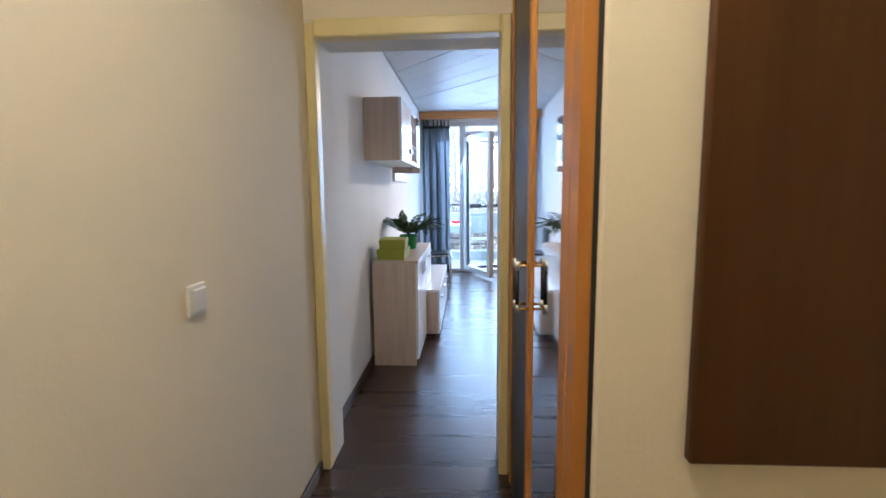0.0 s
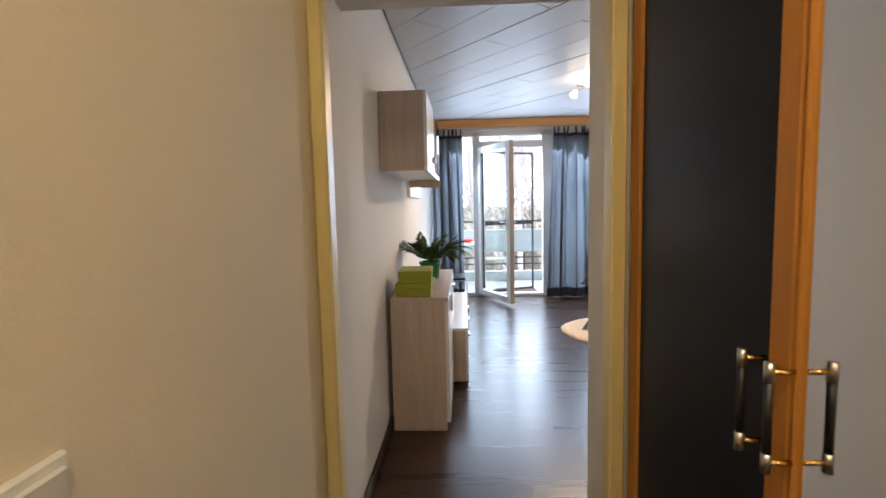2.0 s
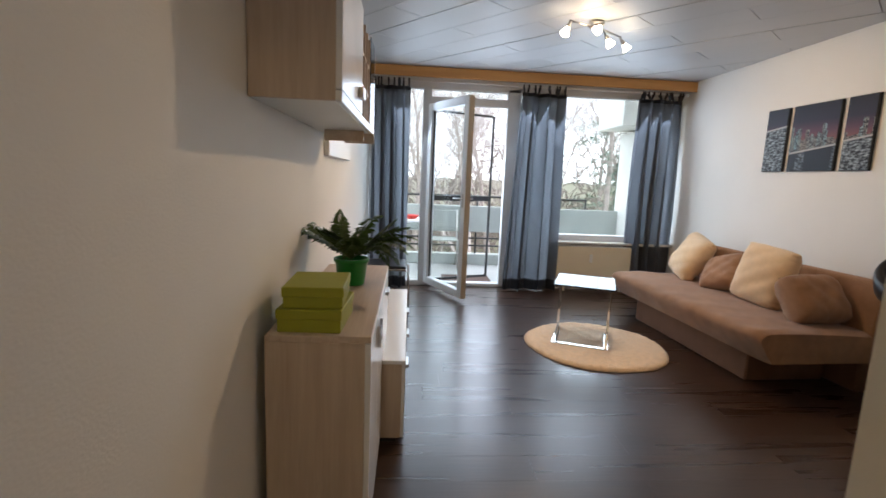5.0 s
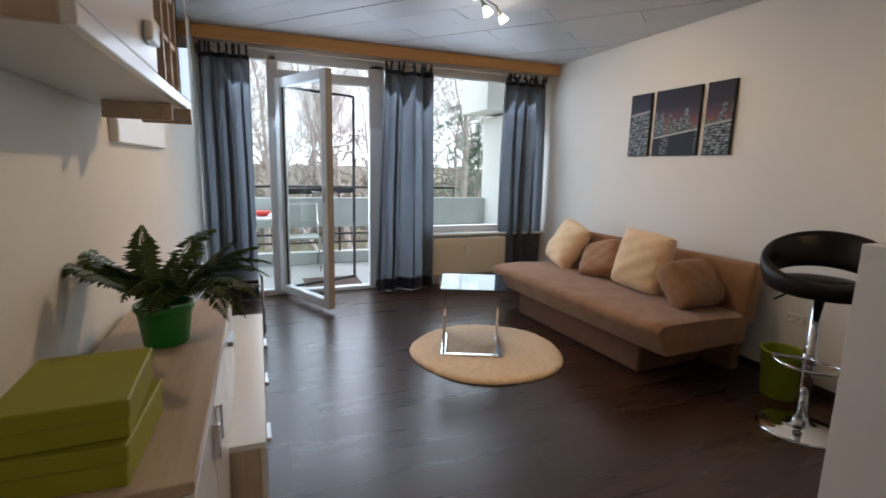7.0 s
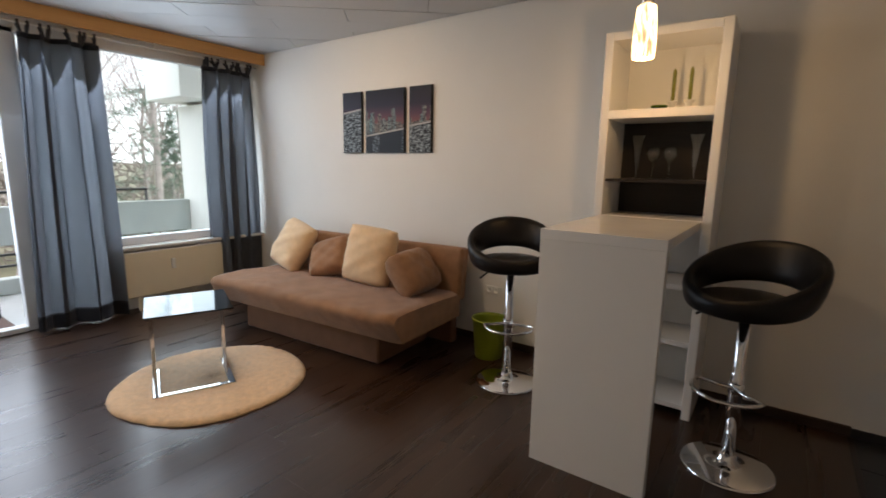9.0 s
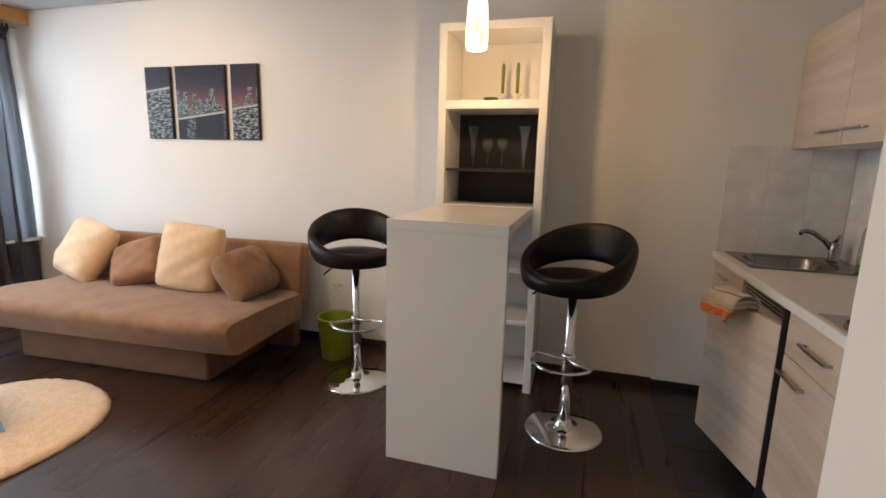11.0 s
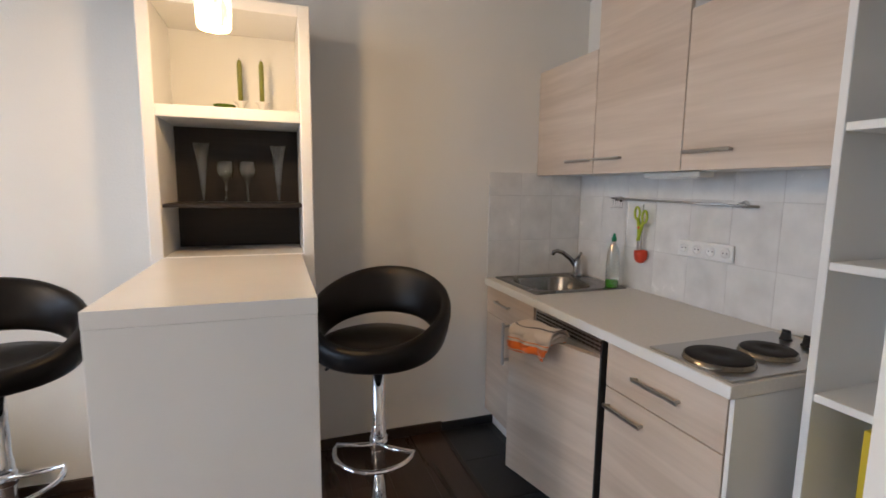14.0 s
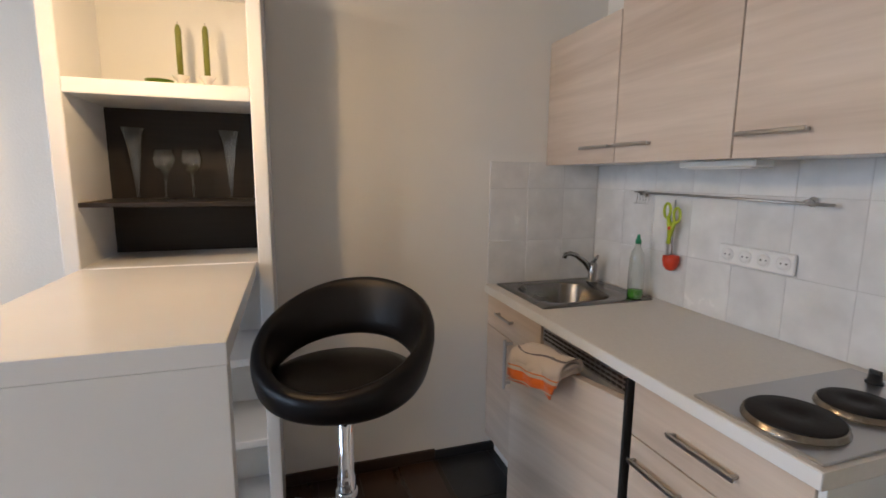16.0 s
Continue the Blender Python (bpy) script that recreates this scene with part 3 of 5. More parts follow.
boxp("back_panel", (0.0, 0.019, 0.05), (0.006, L - 0.019, SH_ - 0.022), ASH, side, 0.0)
boxp("plinth", (D - 0.06, 0.019, 0), (D - 0.045, L - 0.019, 0.05), ASH, side, 0.0)
for k in range(2):
    y0 = 0.002 + k * (L / 2)
    d = boxp("door", (D - 0.02, y0, 0.052), (D, y0 + L / 2 - 0.004, SH_ - 0.026), WHITE, side, 0.002, "white glossy door")
    boxp("handle", (0.010, (0.126 if k == 0 else -0.138), 0.24), (0.026, (0.138 if k == 0 else -0.126), 0.33), CHROME, d, 0.002)

LX, LY0, LY1, LH_ = 0.487, 2.076, 3.55, 0.437
low = thing("tv_lowboard", pose(0.03, LY0, 0), "long low ash media board with white glossy drawers", "lowboard")
D, L = LX - 0.03, LY1 - LY0
boxp("end_panel", (0, 0, 0.03), (D - 0.018, 0.019, LH_ - 0.02), ASH, low, 0.0015)
boxp("end_panel", (0, L - 0.019, 0.03), (D - 0.018, L, LH_ - 0.02), ASH, low, 0.0015)
boxp("top", (0, 0, LH_ - 0.02), (D, L, LH_), WHITE, low, 0.002, "white glossy top")
boxp("bottom", (0, 0.019, 0.03), (D - 0.02, L - 0.019, 0.048), ASH, low, 0.0)
boxp("plinth", (0.02, 0.02, 0.0), (D - 0.04, L - 0.02, 0.03), BLACKP, low, 0.0)
for k in range(3):
    w = L / 3
    d = boxp("drawer", (D - 0.018, k * w + 0.002, 0.032), (D, (k + 1) * w - 0.002, LH_ - 0.024), WHITE, low, 0.002, "white glossy drawer front")
    boxp("handle", (0.009, -0.06, 0.10), (0.027, 0.06, 0.118), STEEL, d, 0.003)

UY0, UY1, UX, UZ0, UZ1 = 1.332, 2.56, 0.272, 1.546, 1.99
unit = thing("wall_cabinet", pose(0.003, UY0, UZ0), "ash wall cabinet with white front and open cubbies", "wall cabinet")
L, H = UY1 - UY0, UZ1 - UZ0
boxp("end_panel", (0, 0, 0), (UX - 0.02, 0.019, H), ASH, unit, 0.0015)
boxp("end_panel", (0, L - 0.019, 0), (UX, L, H), ASH, unit, 0.0015)
boxp("top", (0, 0.019, H - 0.019), (UX - 0.02, L - 0.019, H), ASH_Y, unit, 0.001)
boxp("bottom", (0, 0.019, 0), (UX - 0.02, L - 0.019, 0.019), WHITE_M, unit, 0.001)
boxp("front_edge", (UX - 0.02, 0.0, -0.002), (UX, L - 0.02, 0.030), WHITE, unit, 0.002, "white glossy front board")
boxp("back_panel", (0, 0.019, 0.019), (0.006, L - 0.019, H - 0.019), ASH_Y, unit, 0.0)
boxp("divider", (0.006, 0.58, 0.019), (UX - 0.02, 0.60, H - 0.019), ASH, unit, 0.001)
d = boxp("door", (UX - 0.02, 0.002, 0.032), (UX, 0.585, H), WHITE, unit, 0.002, "white glossy door")
boxp("handle", (0.010, 0.14, -0.16), (0.03, 0.22, -0.12), STEEL, d, 0.003)
for y in (0.72, 0.84, 0.96):
    boxp("cubby_wall", (0.006, y, 0.019), (UX - 0.004, y + 0.016, H - 0.019), ASH, unit, 0.001)
for z in (0.155, 0.29):
    boxp("cubby_shelf", (0.006, 0.60, z), (UX - 0.008, L - 0.019, z + 0.016), ASH_Y, unit, 0.001)
dg = boxp("glass_door", (UX - 0.006, 0.976, 0.032), (UX, L - 0.02, H), glass("smoked_glass", (0.35, 0.36, 0.38), clear=0.6), unit, 0.0, "smoked glass door")
boxp("under_board", (0.05, L - 0.26, -0.055), (UX - 0.03, L - 0.24, -0.002), ASH_Y, unit, 0.001, "ash board hung under the cabinet")
boxp("under_board", (0.13, L - 0.12, -0.055), (UX + 0.01, L - 0.10, -0.003), ASH_Y, unit, 0.001, "ash board hung under the cabinet")

jb = thing("junction_box", pose(0.0, 2.58, 1.425), "flat white plastic cover on the wall", "cover")
boxp("cover", (0, 0, 0), (0.03, 0.95, 0.14), PLASTIC, jb, 0.004)


def storage_box(x, y, z, w, d, h, turn):
    b = thing("storage_box", pose(x, y, z, 0, 0, turn), "lime green cardboard storage box with lid on the sideboard", "box", "lime boxes on the sideboard")
    boxp("body", (-w / 2 + 0.004, -d / 2 + 0.004, 0), (w / 2 - 0.004, d / 2 - 0.004, h - 0.012), LIME, b, 0.002)
    boxp("lid", (-w / 2, -d / 2, h - 0.034), (w / 2, d / 2, h), LIME, b, 0.003)


storage_box(0.170, 1.515, 0.811, 0.215, 0.27, 0.078, -2)
storage_box(0.172, 1.52, 0.890, 0.20, 0.255, 0.072, 2)


def frond_bm(length, curve, n, rnd):
    """A fern frond that rises along +x and droops."""
    bm = bmesh.new()
    pts = []
    for i in range(n + 1):
        s = i / n
        pts.append(Vector((length * s * (1 - 0.12 * s), 0.02 * math.sin(4 * s), length * (0.75 * s - curve * s * s))))
    up = Vector((0, 0, 1))
    for i in range(n):
        a, b = pts[i], pts[i + 1]
        w = 0.003 * (1 - i / n) + 0.0008
        q = [a + Vector((0, w, 0)), a - Vector((0, w, 0)), b - Vector((0, w, 0)), b + Vector((0, w, 0))]
        bm.faces.new([bm.verts.new(v) for v in q])
        s = i / n
        if s < 0.12:
            continue
        ll = 0.056 * math.sin(math.pi * min(1.0, (s * 0.9 + 0.12))) ** 0.7 * rnd.uniform(0.8, 1.1)
        d = (b - a).normalized()
        for side in (-1, 1):
            tip = (Vector((0, side, 0)) * 0.93 + d * 0.45 + up * rnd.uniform(-0.35, 0.05)).normalized() * ll
            mid = a + tip * 0.45
            wid = d * 0.0066
            tipv = a + tip + up * (-0.006)
            vs = [bm.verts.new(v) for v in (a, mid - wid, tipv, mid + wid + up * 0.002)]
            bm.faces.new(vs)
    return bm


fern = thing("potted_fern", pose(0.215, 2.11, 0.811), "green fern in a bright green plastic pot on the sideboard", "plant")
part("pot", bm_lathe([(0.058, 0), (0.063, 0.005), (0.076, 0.105), (0.083, 0.110), (0.083, 0.126), (0.074, 0.126), (0.071, 0.108)], 36), POTG, fern)
part("soil", bm_lathe([(0.0, 0.09), (0.070, 0.102), (0.0, 0.110)], 20), SOIL, fern)
rf = random.Random(4)
for k in range(33):
    ring = k / 33
    length = rf.uniform(0.30, 0.50) if k % 3 else rf.uniform(0.24, 0.33)
    curve = rf.uniform(0.32, 0.80) if k % 3 else rf.uniform(0.15, 0.55)
    part("frond", frond_bm(length, curve, 40, rf), LEAF, fern, m=pose(0.0, 0.0, 0.115, 0, -5 if k % 3 else -12, 360 * ring * 7.3))

# ---- balcony chair kept inside, left of the door ----
chair = thing("cantilever_chair", pose(0.26, 4.55, 0, 0, 0, 90), "black cantilever chair with chrome tube frame", "chair")
for sx in (-0.2, 0.2):
    part("frame_tube", bm_tube([(sx, 0.22, 0.012), (sx, -0.2, 0.012), (sx, -0.23, 0.03), (sx, -0.24, 0.06), (sx, -0.23, 0.40), (sx, -0.20, 0.43), (sx, 0.18, 0.43), (sx, 0.22, 0.46), (sx, 0.25, 0.80)], 0.011, 10), CHROME, chair)
part("floor_bar", bm_tube([(-0.2, 0.22, 0.012), (0.2, 0.22, 0.012)], 0.011, 10), CHROME, chair)
boxp("seat", (-0.21, -0.21, 0.435), (0.21, 0.20, 0.465), BLACK, chair, 0.01)
boxp("backrest", (-0.21, 0.215, 0.56), (0.21, 0.245, 0.80), BLACK, chair, 0.01)

# ---- sofa ----


def cushion_bm(w, d, t, seed, n=22):
    """A stuffed square cushion lying flat, with pinched corners."""
    bm = bmesh.new()
    top, bot = [], []
    for j in range(n + 1):
        rt, rb = [], []
        for i in range(n + 1):
            u, v = 2 * i / n - 1, 2 * j / n - 1
            full = max(0.0, (1 - u ** 4) * (1 - v ** 4)) ** 0.34
            pin = 1 - 0.07 * (abs(u) * abs(v)) ** 2 - 0.035 * (1 - abs(v)) * abs(u) ** 6 - 0.035 * (1 - abs(u)) * abs(v) ** 6
            wr = 0.006 * math.sin(9 * u + seed) * math.sin(7 * v + 2 * seed) + 0.007 * math.sin(22 * u + v * 4 + seed) * abs(v) ** 4 + 0.006 * math.sin(22 * v + u * 4 + seed) * abs(u) ** 4
            x, y = u * w / 2 * pin, v * d / 2 * pin
            edge = max(abs(u), abs(v)) > 0.999
            p = bm.verts.new((x, y, 0 if edge else t / 2 * full + wr * full))
            rt.append(p)
            rb.append(p if edge else bm.verts.new((x, y, -t / 2 * full + wr * full)))
        top.append(rt)
        bot.append(rb)
    for j in range(n):
        for i in range(n):
            bm.faces.new((top[j][i], top[j][i + 1], top[j + 1][i + 1], top[j + 1][i]))
            q = (bot[j][i], bot[j + 1][i], bot[j + 1][i + 1], bot[j][i + 1])
            if len(set(q)) == 4 and not all(a is b for a, b in zip(q, (top[j][i], top[j + 1][i], top[j + 1][i + 1], top[j][i + 1]))):
                bm.faces.new(q)
    bmesh.ops.recalc_face_normals(bm, faces=bm.faces[:])
    for f in bm.faces:
        f.smooth = True
    return bm


sofa = thing("sofa", pose(2.712, 2.585, 0, 0, 0, 3.4), "brown suede sofa bed without arms against the wall", "sofa")
SL = 1.99


def sofa_seat():
    """Thick seat block whose front slopes back beneath its soft upper edge."""
    prof = [(0.095, 0.232), (0.040, 0.315), (0.004, 0.375), (0.0, 0.398), (0.008, 0.418), (0.030, 0.434), (0.07, 0.441), (0.30, 0.446), (0.55, 0.440), (0.82, 0.43), (0.86, 0.40), (0.86, 0.232)]
    bm = bmesh.new()
    n = 44
    rows = []
    for j in range(n + 1):
        e = min(j, n - j)
        inset = (0.022, 0.006, 0)[min(e, 2)]
        y = min(max(SL * j / n, 0.004), SL - 0.004)
        row = []
        for x, z in prof:
            soft = 1 if z > 0.3 else 0
            puff = 0.005 * math.sin(j * 0.9 + x * 7) + 0.004 * math.sin(j * 0.37 + x * 13 + 1.0)
            row.append(bm.verts.new((x + (inset if x < 0.4 else 0) + (0.004 * math.sin(j * 0.7) if x < 0.05 else 0), y, z - (0.014 if (e == 0 and soft) else 0) + puff * soft)))
        rows.append(row)
    for a, b in zip(rows, rows[1:]):
        for k in range(len(prof)):
            bm.faces.new((a[k], a[(k + 1) % len(prof)], b[(k + 1) % len(prof)], b[k]))
    bm.faces.new(rows[0])
    bm.faces.new(list(reversed(rows[-1])))
    bmesh.ops.recalc_face_normals(bm, faces=bm.faces[:])
    for f in bm.faces:
        f.smooth = True
    for e in bm.edges:
        e.smooth = e.calc_face_angle(0.0) < 0.9
    return bm


part("seat", sofa_seat(), SUEDE, sofa)
# base and back rail take the suede darkened for under-seat shade
boxp("base", (0.178, 0.27, 0.0), (0.80, SL - 0.25, 0.230), SUEDE_SHADED, sofa, 0.012)
part("backrest", bm_box((-0.06, -SL / 2, 0), (0.06, SL / 2, 0.42), 0.03, 3), SUEDE, sofa, m=pose(0.885, SL / 2, 0.35, 0, 7, 0))
boxp("back_rail", (0.83, 0.06, 0.0), (0.92, SL - 0.06, 0.34), SUEDE_SHADED, sofa, 0.01)


def box_cushion_bm(w, d, t, seed, n=34):
    """A plump cushion with upright side panels whose cloth is gathered along the seams."""
    bm = bmesh.new()
    top, bot = [], []
    for j in range(n + 1):
        rt, rb = [], []
        for i in range(n + 1):
            u, v = math.sin(math.pi / 2 * (2 * i / n - 1)), math.sin(math.pi / 2 * (2 * j / n - 1))
            edge = i in (0, n) or j in (0, n)
            full = max(0.0, (1 - abs(u) ** 6) * (1 - abs(v) ** 6)) ** 0.42
            dome = 0.66 + 0.34 * (1 - u * u) * (1 - v * v)
            gather = 0.016 * math.sin(38 * v + seed) * abs(u) ** 9 + 0.016 * math.sin(38 * u + seed) * abs(v) ** 9
            sag = 0.006 * math.sin(5 * u + seed) * math.sin(4 * v + 2 * seed) + 0.004 * math.sin(11 * u + 7 * v + seed)
            pin = 1 - 0.05 * (abs(u) * abs(v)) ** 3 + gather * 0.8
            x, y, h = u * w / 2 * pin, v * d / 2 * pin, t / 2 * full * dome
            p = bm.verts.new((x, y, 0 if edge else h + sag * full + gather * 0.5))
            rt.append(p)
            rb.append(p if edge else bm.verts.new((x, y, -h + sag * full)))
        top.append(rt)
        bot.append(rb)
    for j in range(n):
        for i in range(n):
            bm.faces.new((top[j][i], top[j][i + 1], top[j + 1][i + 1], top[j + 1][i]))
            q = (bot[j][i], bot[j + 1][i], bot[j + 1][i + 1], bot[j][i + 1])
            if not all(a is b for a, b in zip(q, (top[j][i], top[j + 1][i], top[j + 1][i + 1], top[j][i + 1]))):
                bm.faces.new(q)
    bmesh.ops.recalc_face_normals(bm, faces=bm.faces[:])
    for f in bm.faces:
        f.smooth = True
    return bm


def cushion(x, y, z, w, d, t, rx, ry, rz, material, label, seed, boxy=True, spin=0.0):
    bm = box_cushion_bm(w, d, t, seed) if boxy else cushion_bm(w, d, t, seed)
    c = tagged(new("cushion", mesh_of("cushion", bm, material)), label, "cushion", "cushions on the sofa")
    c.matrix_basis = pose(x, y, z, rx, ry, rz) @ pose(0, 0, 0, 0, 0, spin)
    return c


cushion(3.30, 4.33, 0.650, 0.45, 0.45, 0.24, 0, -62, -6, BEIGE, "large cream beige cushion leaning on the sofa back", 1, spin=-12)
cushion(3.33, 3.86, 0.580, 0.36, 0.38, 0.20, 0, -52, 4, TAN, "small tan brown cushion leaning on the sofa back", 2, False, 24)
cushion(3.30, 3.35, 0.668, 0.47, 0.45, 0.24, 0, -76, 9, BEIGE, "large cream beige cushion leaning on the sofa back", 3, spin=-5)
cushion(3.33, 2.915, 0.585, 0.42, 0.36, 0.24, 52, 0, 4, SUEDE, "brown suede cushion at the end of the sofa", 4, False)

# ---- rug and glass table ----


def rug_bm(r, h, rings=26, seg=120):
    rnd = random.Random(9)
    bm = bmesh.new()
    prev = None
    c = bm.verts.new((0, 0, h))
    for k in range(1, rings + 1):
        s = k / rings
        row = []
        for a in range(seg):
            t = 2 * math.pi * a / seg
            rr = r * s * (1 + (0.012 * math.sin(5 * t) + rnd.uniform(-0.006, 0.006)) * (s > 0.9))
            z = h * (1 - max(0, (s - 0.93) / 0.07) ** 2 * 0.75) + rnd.uniform(-0.004, 0.004)
            row.append(bm.verts.new((rr * math.cos(t), rr * math.sin(t), max(z, 0.002))))
        for a in range(seg):
            b = (a + 1) % seg
            if prev is None:
                bm.faces.new((c, row[a], row[b]))
            else:
                bm.faces.new((prev[a], row[a], row[b], prev[b]))
        prev = row
    low = [bm.verts.new((v.co.x * 0.995, v.co.y * 0.995, 0.0)) for v in prev]
    for a in range(seg):
        b = (a + 1) % seg
        bm.faces.new((prev[a], low[a], low[b], prev[b]))
    bm.faces.new(list(reversed(low)))
    for f in bm.faces:
        f.smooth = True
    return bm


rug = tagged(new("rug", mesh_of("rug", rug_bm(0.57, 0.026), RUG)), "round cream shaggy rug under the glass table", "rug")
rug.matrix_basis = pose(2.05, 3.54, 0.0)

tt = math.degrees(math.atan2(-0.176, 0.415))
table = thing("side_table", pose(1.671, 3.514, 0.022, 0, 0, tt), "square black glass side table on a chrome tube frame", "table")
TW, TD, TH = 0.45, 0.47, 0.50
boxp("tabletop", (-0.012, -0.012, TH - 0.01), (TW + 0.012, TD + 0.012, TH), TABLEGLASS, table, 0.002, "dark mirror-like glass top")
q = 0.012
for x in (0, TW - 2 * q):
    boxp("leg", (x, TD - 2 * q, 0.0), (x + 2 * q, TD, TH - 0.03), CHROME, table, 0.003)
    boxp("side_rail", (x if x == 0 else x - 0.016, 0, 0.0), (x + 2 * q + (0.016 if x == 0 else 0), TD - 2 * q, 0.014), CHROME, table, 0.003)
    boxp("top_rail", (x, 0, TH - 0.030), (x + 2 * q, TD - 2 * q, TH - 0.012), CHROME, table, 0.003)
boxp("front_rail", (2 * q + 0.016, 0, 0.0), (TW - 2 * q - 0.016, 0.034, 0.014), CHROME, table, 0.003)

# ---- triptych ----


def print_mat(name, quay_z, glint, share):
    """Night skyline print: dusk sky, lit towers in columns, a quay and its mirror image in the water."""
    m = bpy.data.materials.new(name)
    m.use_nodes = True
    n, ln = m.node_tree.nodes, m.node_tree.links
    p = n["Principled BSDF"]
    p.inputs["Roughness"].default_value = 0.45
    p.inputs["Specular IOR Level"].default_value = 0.2
    tc, oi = n.new("ShaderNodeTexCoord"), n.new("ShaderNodeObjectInfo")
    sp = n.new("ShaderNodeSeparateXYZ")
    ln.new(tc.outputs["Object"], sp.inputs[0])

    def op(kind, a, b=0.0, c=0.0):
        q = n.new("ShaderNodeMath")
        q.operation = kind
        for k, v in enumerate((a, b, c)):
            if isinstance(v, (int, float)):
                q.inputs[k].default_value = v
            else:
                ln.new(v, q.inputs[k])
        return q.outputs[0]

    def mixc(f, a, b):
        q = n.new("ShaderNodeMix")
        q.data_type = "RGBA"
        ln.new(f, q.inputs["Factor"])
        for key, v in (("A", a), ("B", b)):
            if isinstance(v, tuple):
                q.inputs[key].default_value = (*v, 1)
            else:
                ln.new(v, q.inputs[key])
        return q.outputs["Result"]

    y = op("MULTIPLY_ADD", oi.outputs["Random"], 7.0, sp.outputs["Y"])
    z = sp.outputs["Z"]

    def column(width, shift):
        w = n.new("ShaderNodeTexWhiteNoise")
        w.noise_dimensions = "1D"
        ln.new(op("FLOOR", op("MULTIPLY_ADD", y, 1 / width, shift)), w.inputs["W"])
        return w.outputs["Value"]

    def ramp(stops, v):
        q = n.new("ShaderNodeValToRGB")
        el = q.color_ramp.elements
        el[0].position, el[0].color = stops[0][0], (*stops[0][1], 1)
        el[1].position, el[1].color = stops[-1][0], (*stops[-1][1], 1)
        for pos, c in stops[1:-1]:
            e = el.new(pos)
            e.color = (*c, 1)
        ln.new(v, q.inputs[0])
        return q.outputs[0]

    sky = ramp([(0.0, (0.24, 0.10, 0.075)), (0.10, (0.19, 0.075, 0.075)), (0.28, (0.10, 0.045, 0.07)), (0.55, (0.028, 0.024, 0.042)), (1.0, (0.016, 0.016, 0.022))], op("MULTIPLY_ADD", z, 3.2, 0.12))
    # two rows of towers: a low dense one, and a few tall ones
    vor = n.new("ShaderNodeTexVoronoi")
    mp = n.new("ShaderNodeMapping")
    mp.inputs["Scale"].default_value = (1, 130, 190)
    ln.new(tc.outputs["Object"], mp.inputs[0])
    ln.new(mp.outputs[0], vor.inputs["Vector"])
    vor.inputs["Scale"].default_value = 1.0
    cs = n.new("ShaderNodeSeparateColor")
    ln.new(vor.outputs["Color"], cs.inputs[0])
    lit = op("GREATER_THAN", cs.outputs[0], 0.58)
    hue = column(0.031, 0.3)
    warm = mixc(hue, (0.50, 0.38, 0.28), (0.20, 0.34, 0.37))
    face = mixc(op("MULTIPLY", lit, op("MULTIPLY_ADD", column(0.031, 0.3), 0.5, 0.5)), (0.03, 0.027, 0.035), warm)
    low = op("LESS_THAN", z, op("MULTIPLY_ADD", column(0.031, 0.3), 0.10, -0.035))
    tallc = column(0.040, 0.6)
    tall = op("MULTIPLY", op("GREATER_THAN", tallc, 0.62), op("LESS_THAN", z, op("MULTIPLY_ADD", tallc, 0.30, -0.14)))
    body = op("MAXIMUM", low, tall)
    col = mixc(body, sky, face)
    # quay and water
    quay = op("MULTIPLY_ADD", sp.outputs["Y"], -0.12, quay_z)
    nz = n.new("ShaderNodeTexNoise")
    mq = n.new("ShaderNodeMapping")
    mq.inputs["Scale"].default_value = (1, 26, 70)
    ln.new(tc.outputs["Object"], mq.inputs[0])
    ln.new(mq.outputs[0], nz.inputs["Vector"])
    nz.inputs["Scale"].default_value = 1.0
    nz.inputs["Detail"].default_value = 3
    shine = op("MULTIPLY", op("GREATER_THAN", column(0.085, 0.4), share), op("MULTIPLY_ADD", nz.outputs["Fac"], 3.4, -1.45))
    water = mixc(op("MINIMUM", op("MAXIMUM", shine, 0.0), 1.0), (0.014, 0.016, 0.022), glint)
    col = mixc(op("LESS_THAN", z, quay), col, water)
    band = op("LESS_THAN", op("ABSOLUTE", op("SUBTRACT", z, quay)), 0.007)
    col = mixc(band, col, (0.42, 0.40, 0.38))
    ln.new(col, p.inputs["Base Color"])
    return m


# the three prints: lit water, skyline behind a bridge, lights over the quay
PRINTS = {
    11: print_mat("lit_water_print", 0.10, (0.40, 0.46, 0.48), 0.1),
    12: print_mat("bridge_skyline_print", -0.095, (0.22, 0.25, 0.28), 0.6),
    13: print_mat("quay_lights_print", -0.035, (0.44, 0.50, 0.52), 0.2),
}
CANVAS = mat("canvas_edge", (0.012, 0.012, 0.014), 0.6)


def canvas(y1, y0, seed, lab):
    w, h = y1 - y0, 0.54
    c = thing("canvas_picture", pose(XR - 0.003, (y0 + y1) / 2, 1.772), lab, "picture", "triptych above the sofa")
    boxp("canvas", (-0.022, -w / 2, -h / 2), (0, w / 2, h / 2), CANVAS, c, 0.003)
    boxp("print", (-0.0245, -w / 2 + 0.008, -h / 2 + 0.008), (-0.0215, w / 2 - 0.008, h / 2 - 0.008), PRINTS[seed], c, 0.0)


canvas(4.087, 3.842, 11, "narrow night skyline canvas on the white wall")
canvas(3.795, 3.338, 12, "wide night skyline canvas on the white wall")
canvas(3.288, 3.052, 13, "narrow night skyline canvas on the white wall")

